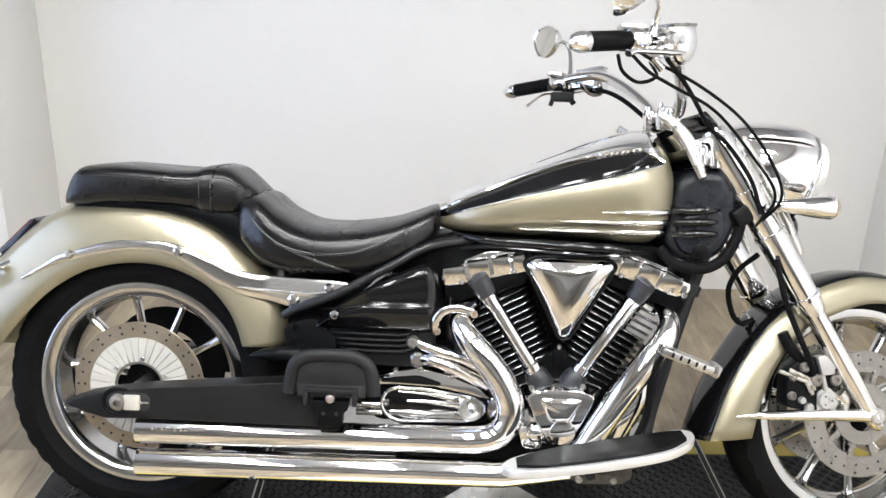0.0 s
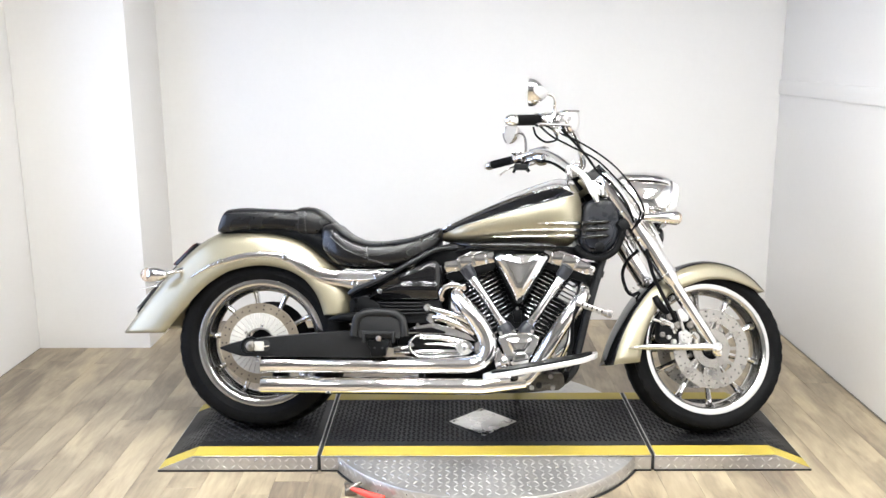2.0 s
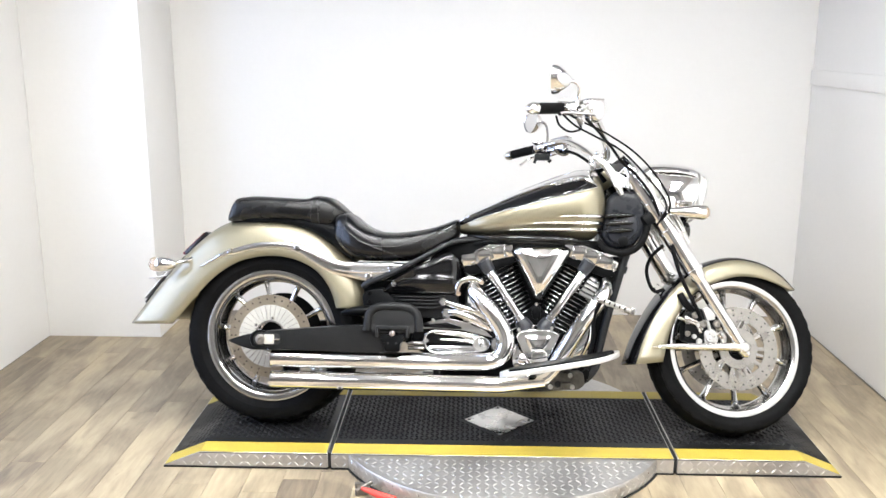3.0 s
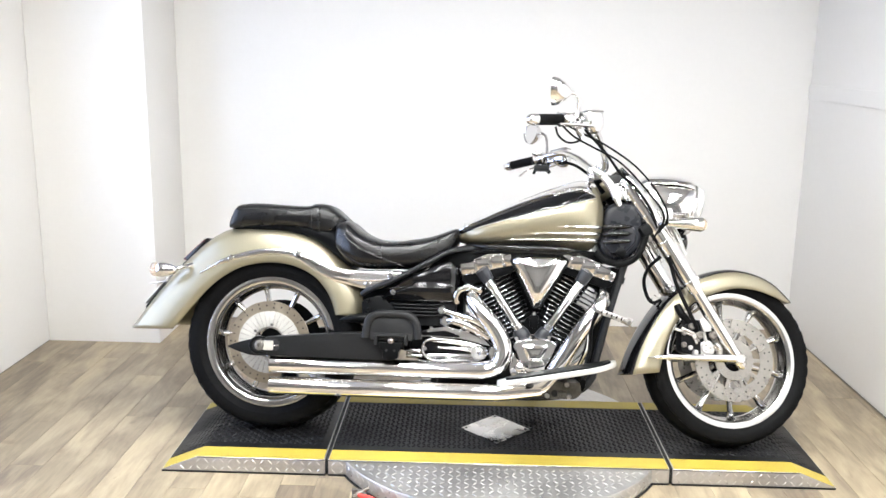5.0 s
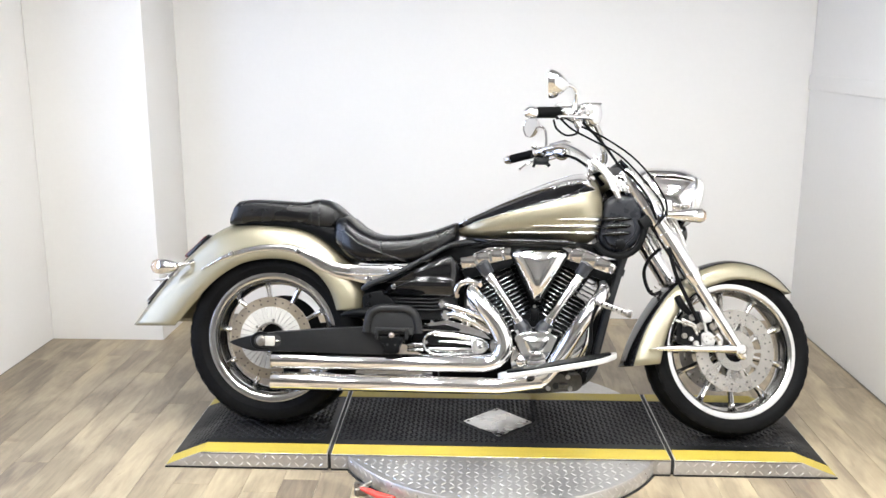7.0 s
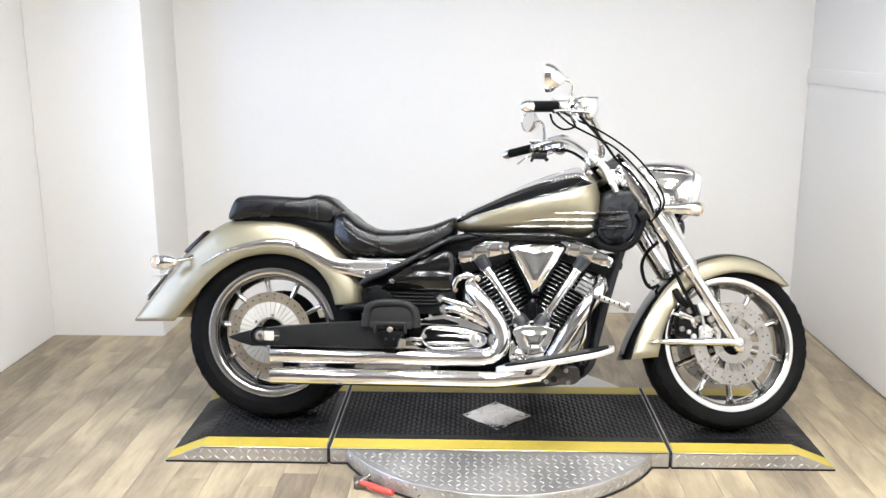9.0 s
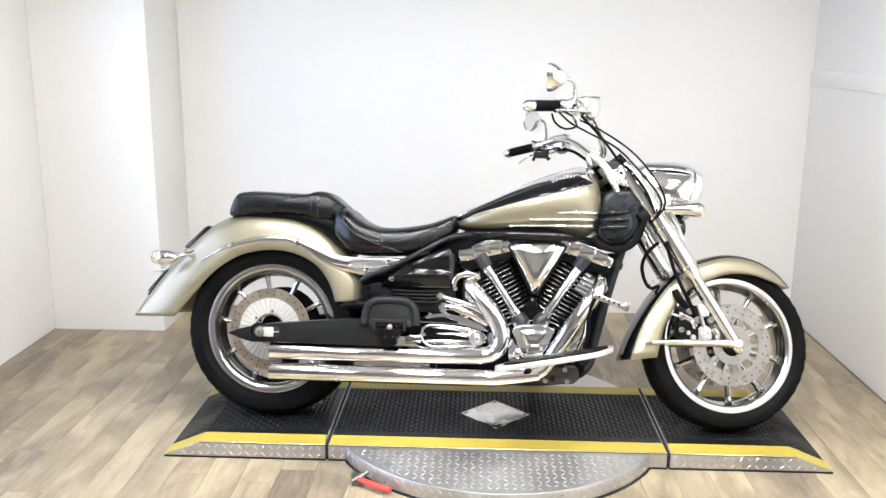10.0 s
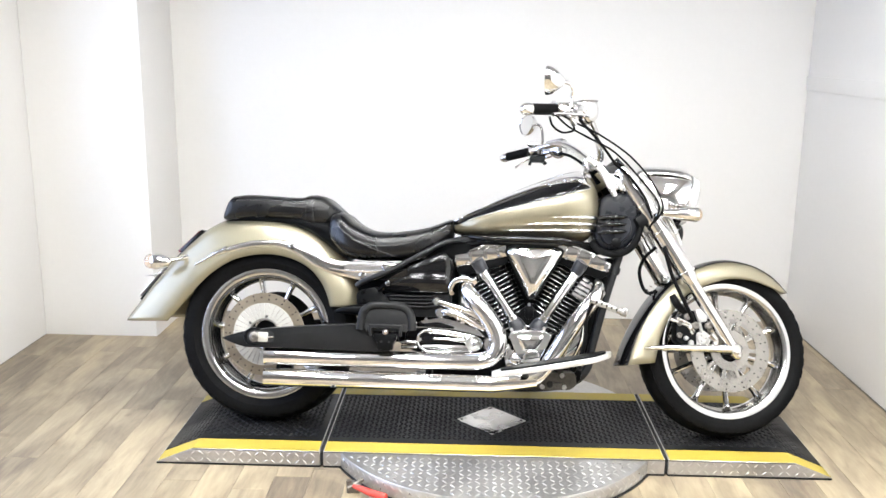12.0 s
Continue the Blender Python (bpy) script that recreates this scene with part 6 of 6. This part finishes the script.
sweep(bm, [(0.055, -0.12, 0.255), (0.064, -0.135, 0.235), (0.072, -0.140, 0.200)], [0.012, 0.010, 0.008], 10)
box(bm, (0.085, -0.115, 0.20), (0.06, 0.05, 0.07), 0.012)
part("rear_caliper", bm, SATIN_BLACK, bike, "black rear brake caliper")

# luggage bracket
y = -0.245
bm = bmesh.new()
arch = [(0.378, y, 0.372), (0.382, y, 0.405), (0.392, y, 0.438), (0.420, y, 0.455), (0.470, y, 0.458), (0.520, y, 0.455), (0.550, y, 0.436), (0.560, y, 0.405), (0.563, y, 0.372)]
sweep(bm, arch, 0.0145, 12, 4, flat=0.9)
br = part("luggage_bracket", bm, LIFTED_PLASTIC, bike, "black arched luggage mounting bracket")
bm = bmesh.new()
prism(bm, rounded([(0.385, 0.372), (0.395, 0.430), (0.425, 0.448), (0.515, 0.448), (0.545, 0.430), (0.556, 0.372)], 0.02), y - 0.002, y + 0.02, 0.004)
part("inner_panel", bm, LIFTED_PLASTIC, br)
bm = bmesh.new()
prism(bm, rounded([(0.398, 0.392), (0.545, 0.392), (0.545, 0.366), (0.398, 0.366)], 0.004), y - 0.004, y + 0.01, 0.001)
part("opening", bm, DARK_GAP, br)
bm = bmesh.new()
prism(bm, rounded([(0.428, 0.358), (0.510, 0.358), (0.508, 0.338), (0.496, 0.330), (0.496, 0.300), (0.442, 0.300), (0.442, 0.330), (0.430, 0.338)], 0.006), y - 0.008, y + 0.03, 0.004)
part("latch_block", bm, SATIN_BLACK, br, "black latch block")
bm = bmesh.new()
for c, size in (((0.470, y - 0.012, 0.384), (0.116, 0.018, 0.011)), ((0.417, y - 0.012, 0.367), (0.010, 0.018, 0.034)), ((0.523, y - 0.012, 0.367), (0.010, 0.018, 0.034))):
    box(bm, c, size, 0.003)
part("latch_bail", bm, LIFTED_PLASTIC, br, "square black latch frame")
bm = bmesh.new()
lathe(bm, [(0.010, y - 0.002), (0.010, y - 0.012), (0.006, y - 0.015)], (0.469, 0, 0.364), "y", 16)
part("latch_button", bm, material("pinkish_steel", (0.30, 0.26, 0.24), 0.4, 0.8), br, "small round button")
for x in (0.455, 0.483):
    bm = bmesh.new()
    lathe(bm, [(0.0045, y - 0.0085), (0.0045, y - 0.004)], (x, 0, 0.330), "y", 10)
    part("hole", bm, DARK_GAP, br)
for sx in (0.43, 0.51):
    bm = bmesh.new()
    cyl(bm, (sx, y + 0.02, 0.40), (sx, -0.150, 0.42), 0.012)
    part("stay", bm, SATIN_BLACK, br)

# exhaust
ex = part("exhaust", sweep(bmesh.new(), [(0.775, -0.105, 0.560), (0.748, -0.140, 0.535), (0.752, -0.172, 0.510), (0.785, -0.190, 0.470), (0.826, -0.196, 0.422), (0.856, -0.198, 0.370), (0.862, -0.198, 0.325), (0.845, -0.198, 0.286), (0.805, -0.199, 0.268), (0.750, -0.200, 0.264)],
     [0.022, 0.024, 0.028, 0.031, 0.032, 0.032, 0.032, 0.031, 0.031, 0.031], 28, 8), CHROME, bike, "two staggered chrome exhaust pipes", sharp=60)


def muffler(pts, radii, end):
    bm = bmesh.new()
    sweep(bm, pts + [end, (end[0] + 0.05, end[1], end[2])], radii + [radii[-1] - 0.003, radii[-1] - 0.004], 32, 1, smooth=False, cap=False)
    p = part("muffler", bm, CHROME, ex, "long straight chrome muffler", sharp=60)
    bm = bmesh.new()
    lathe(bm, [(radii[-1] - 0.0035, 0.046), (radii[-1] - 0.0035, 0.050), (0.004, 0.051)], (end[0], end[1], end[2]), "x", 24)
    part("baffle", bm, DARK_GAP, p)
    return p


up_m = muffler([(0.790, -0.200, 0.2655), (0.740, -0.200, 0.264), (0.100, -0.206, 0.2615), (0.034, -0.207, 0.2610)], [0.030, 0.0305, 0.0305, 0.0305], (0.034, -0.207, 0.2610))
muffler([(1.000, -0.196, 0.206), (0.920, -0.198, 0.198), (0.850, -0.199, 0.190), (0.100, -0.206, 0.1875), (0.034, -0.207, 0.1870)], [0.024, 0.029, 0.0315, 0.0315, 0.0315], (0.034, -0.207, 0.1870))
bm = bmesh.new()
for k in range(6):
    box(bm, (0.078 + k * 0.0135, -0.2375, 0.2745), (0.009, 0.0012, 0.008), 0.0005, seg=1)
part("stamped_bars", bm, DULL_CHROME, up_m, "small row of stamped marks")
bm = bmesh.new()
sweep(bm, [(1.185, -0.075, 0.570), (1.212, -0.130, 0.545), (1.200, -0.168, 0.505), (1.160, -0.180, 0.450), (1.115, -0.182, 0.385), (1.070, -0.180, 0.310), (1.035, -0.182, 0.250), (1.000, -0.190, 0.215), (0.950, -0.195, 0.203)], [0.020, 0.024, 0.027, 0.029, 0.030, 0.030, 0.030, 0.028, 0.026], 28, 8)
part("front_header", bm, CHROME, ex, "chrome front header pipe", sharp=60)
bm = bmesh.new()
sweep(bm, [(1.170, -0.150, 0.430), (1.150, -0.155, 0.370), (1.120, -0.155, 0.310), (1.10, -0.15, 0.25)], [0.012, 0.026, 0.028, 0.02], 18, 6, flat=0.6)
part("heat_shield", bm, CHROME, ex, "chrome heat shield")
bm = bmesh.new()
box(bm, (1.185, -0.10, 0.515), (0.10, 0.02, 0.08), 0.008, Matrix.Translation((1.185, -0.10, 0.515)) @ Matrix.Rotation(radians(35), 4, "Y") @ Matrix.Translation((-1.185, 0.10, -0.515)))
part("port_plate", bm, PALE_METAL, ex, "pale plate by the front exhaust port")
bm = bmesh.new()
sweep(bm, [(0.690, -0.165, 0.498), (0.690, -0.168, 0.525), (0.706, -0.170, 0.548), (0.740, -0.170, 0.556), (0.778, -0.166, 0.545)], [0.006, 0.009, 0.0095, 0.0095, 0.007], 12, 5, flat=0.5)
fl = part("flange", bm, CHROME, ex, "curved exhaust flange")
for c in ((0.694, 0.503), (0.775, 0.545)):
    bolt(fl, (c[0], -0.172, c[1]), 0.008, 0.006, material("brassy_bolt", (0.42, 0.33, 0.25), 0.4, 0.9))
bm = bmesh.new()
sweep(bm, [(0.62, -0.120, 0.225), (0.62, -0.185, 0.226)], 0.012, 10, 1)
part("hanger", bm, SATIN_BLACK, ex)

# footboards
for s in (-1, 1):
    bm = bmesh.new()
    rows = []
    for x, y0, y1 in ((0.845, 0.285, 0.300), (0.870, 0.255, 0.330), (0.940, 0.235, 0.352), (1.080, 0.225, 0.360), (1.180, 0.225, 0.348), (1.230, 0.235, 0.320), (1.248, 0.262, 0.290)):
        z = 0.236 + (x - 0.85) * 0.19 + max(0, x - 1.2) * 0.1
        rows.append([(x, s * y0, z - 0.009), (x, s * y1, z - 0.009), (x, s * (y1 + 0.003), z), (x, s * y1, z + 0.009), (x, s * y0, z + 0.009), (x, s * (y0 - 0.003), z)])
    loft(bm, [[Vector(p) for p in r] for r in zip(*[curve(list(c), 5) for c in zip(*rows)])])
    fb = part("footboard", bm, FOOT_RIM, bike, "footboard with pale rim and black rubber mat", sharp=50)
    bm = bmesh.new()
    rows = []
    for x, y0, y1 in ((0.875, 0.268, 0.318), (0.940, 0.245, 0.342), (1.080, 0.235, 0.350), (1.180, 0.235, 0.338), (1.228, 0.25, 0.308)):
        z = 0.236 + (x - 0.85) * 0.19 + max(0, x - 1.2) * 0.1 + 0.009
        rows.append([(x, s * y0, z - 0.002), (x, s * y1, z - 0.002), (x, s * (y1 - 0.004), z + 0.006), (x, s * (y0 + 0.004), z + 0.006)])
    loft(bm, [[Vector(p) for p in r] for r in zip(*[curve(list(c), 5) for c in zip(*rows)])])
    part("rubber_mat", bm, ENGINE_BLACK, fb, "black rubber mat")
    for x, z in ((1.08, 0.268), (0.96, 0.245)):
        bm = bmesh.new()
        cyl(bm, (x, s * 0.12, z - 0.05), (x, s * 0.26, z), 0.013)
        part("hinge", bm, SATIN_BLACK, fb)
bm = bmesh.new()
tilt = Matrix.Translation((1.232, -0.235, 0.478)) @ Matrix.Rotation(radians(20), 4, "Y")
box(bm, (0, 0, 0), (0.120, 0.055, 0.020), 0.006, tilt)
box(bm, (0.066, 0, 0.002), (0.02, 0.045, 0.028), 0.005, tilt)
pedal = part("brake_pedal", bm, DULL_CHROME, bike, "cast brake pedal with rubber inserts")
for k in range(5):
    bm = bmesh.new()
    box(bm, (-0.036 + k * 0.018, -0.0275, 0.002), (0.005, 0.003, 0.011), 0.001, tilt)
    part("insert", bm, RUBBER, pedal)
bm = bmesh.new()
sweep(bm, [(1.190, -0.215, 0.485), (1.170, -0.200, 0.430), (1.165, -0.190, 0.330), (1.13, -0.180, 0.240)], [0.007, 0.007, 0.008, 0.008], 10, 5)
part("pedal_arm", bm, SATIN_BLACK, pedal)
bm = bmesh.new()
sweep(bm, [(1.00, 0.10, 0.18), (0.995, 0.25, 0.145), (0.99, 0.385, 0.108)], [0.013, 0.012, 0.012], 12)
box(bm, (0.99, 0.40, 0.1035), (0.05, 0.04, 0.008), 0.003)
part("side_stand", bm, SATIN_BLACK, bike, "black side stand swung out")

# ---- floor planks ----
def plank_floor():
    bm = bmesh.new()
    box(bm, ((LEFT_X + RIGHT_X) / 2, (FRONT_Y + BACK_Y) / 2, -0.06), (RIGHT_X - LEFT_X, BACK_Y - FRONT_Y, 0.112))
    ground = tagged(part("floor", bm, material("floor_base", (0.20, 0.16, 0.115), 0.7)), "greyish tan wood plank floor", "floor", kind="structure")
    rng = random.Random(4)
    wide, long_ = 0.125, 1.22
    shared = {}
    x = LEFT_X
    while x < RIGHT_X - 0.02:
        w = min(wide, RIGHT_X - x)
        y = FRONT_Y - rng.uniform(0, 0.9)
        while y < BACK_Y:
            y0, y1 = max(y, FRONT_Y), min(y + long_, BACK_Y)
            if y1 - y0 > 0.02:
                key = (round(w, 3), round(y1 - y0, 3))
                if key not in shared:
                    bm = bmesh.new()
                    box(bm, (0, 0, -0.0025), (w - 0.0007, y1 - y0 - 0.0007, 0.005), 0.0006, seg=1)
                    ob = part("plank", bm, WOOD, ground)
                    shared[key] = ob.data
                else:
                    ob = new("plank", shared[key])
                    ob.parent = ground
                ob.location = (x + w / 2, (y0 + y1) / 2, 0)
            y += long_
        x += wide


plank_floor()
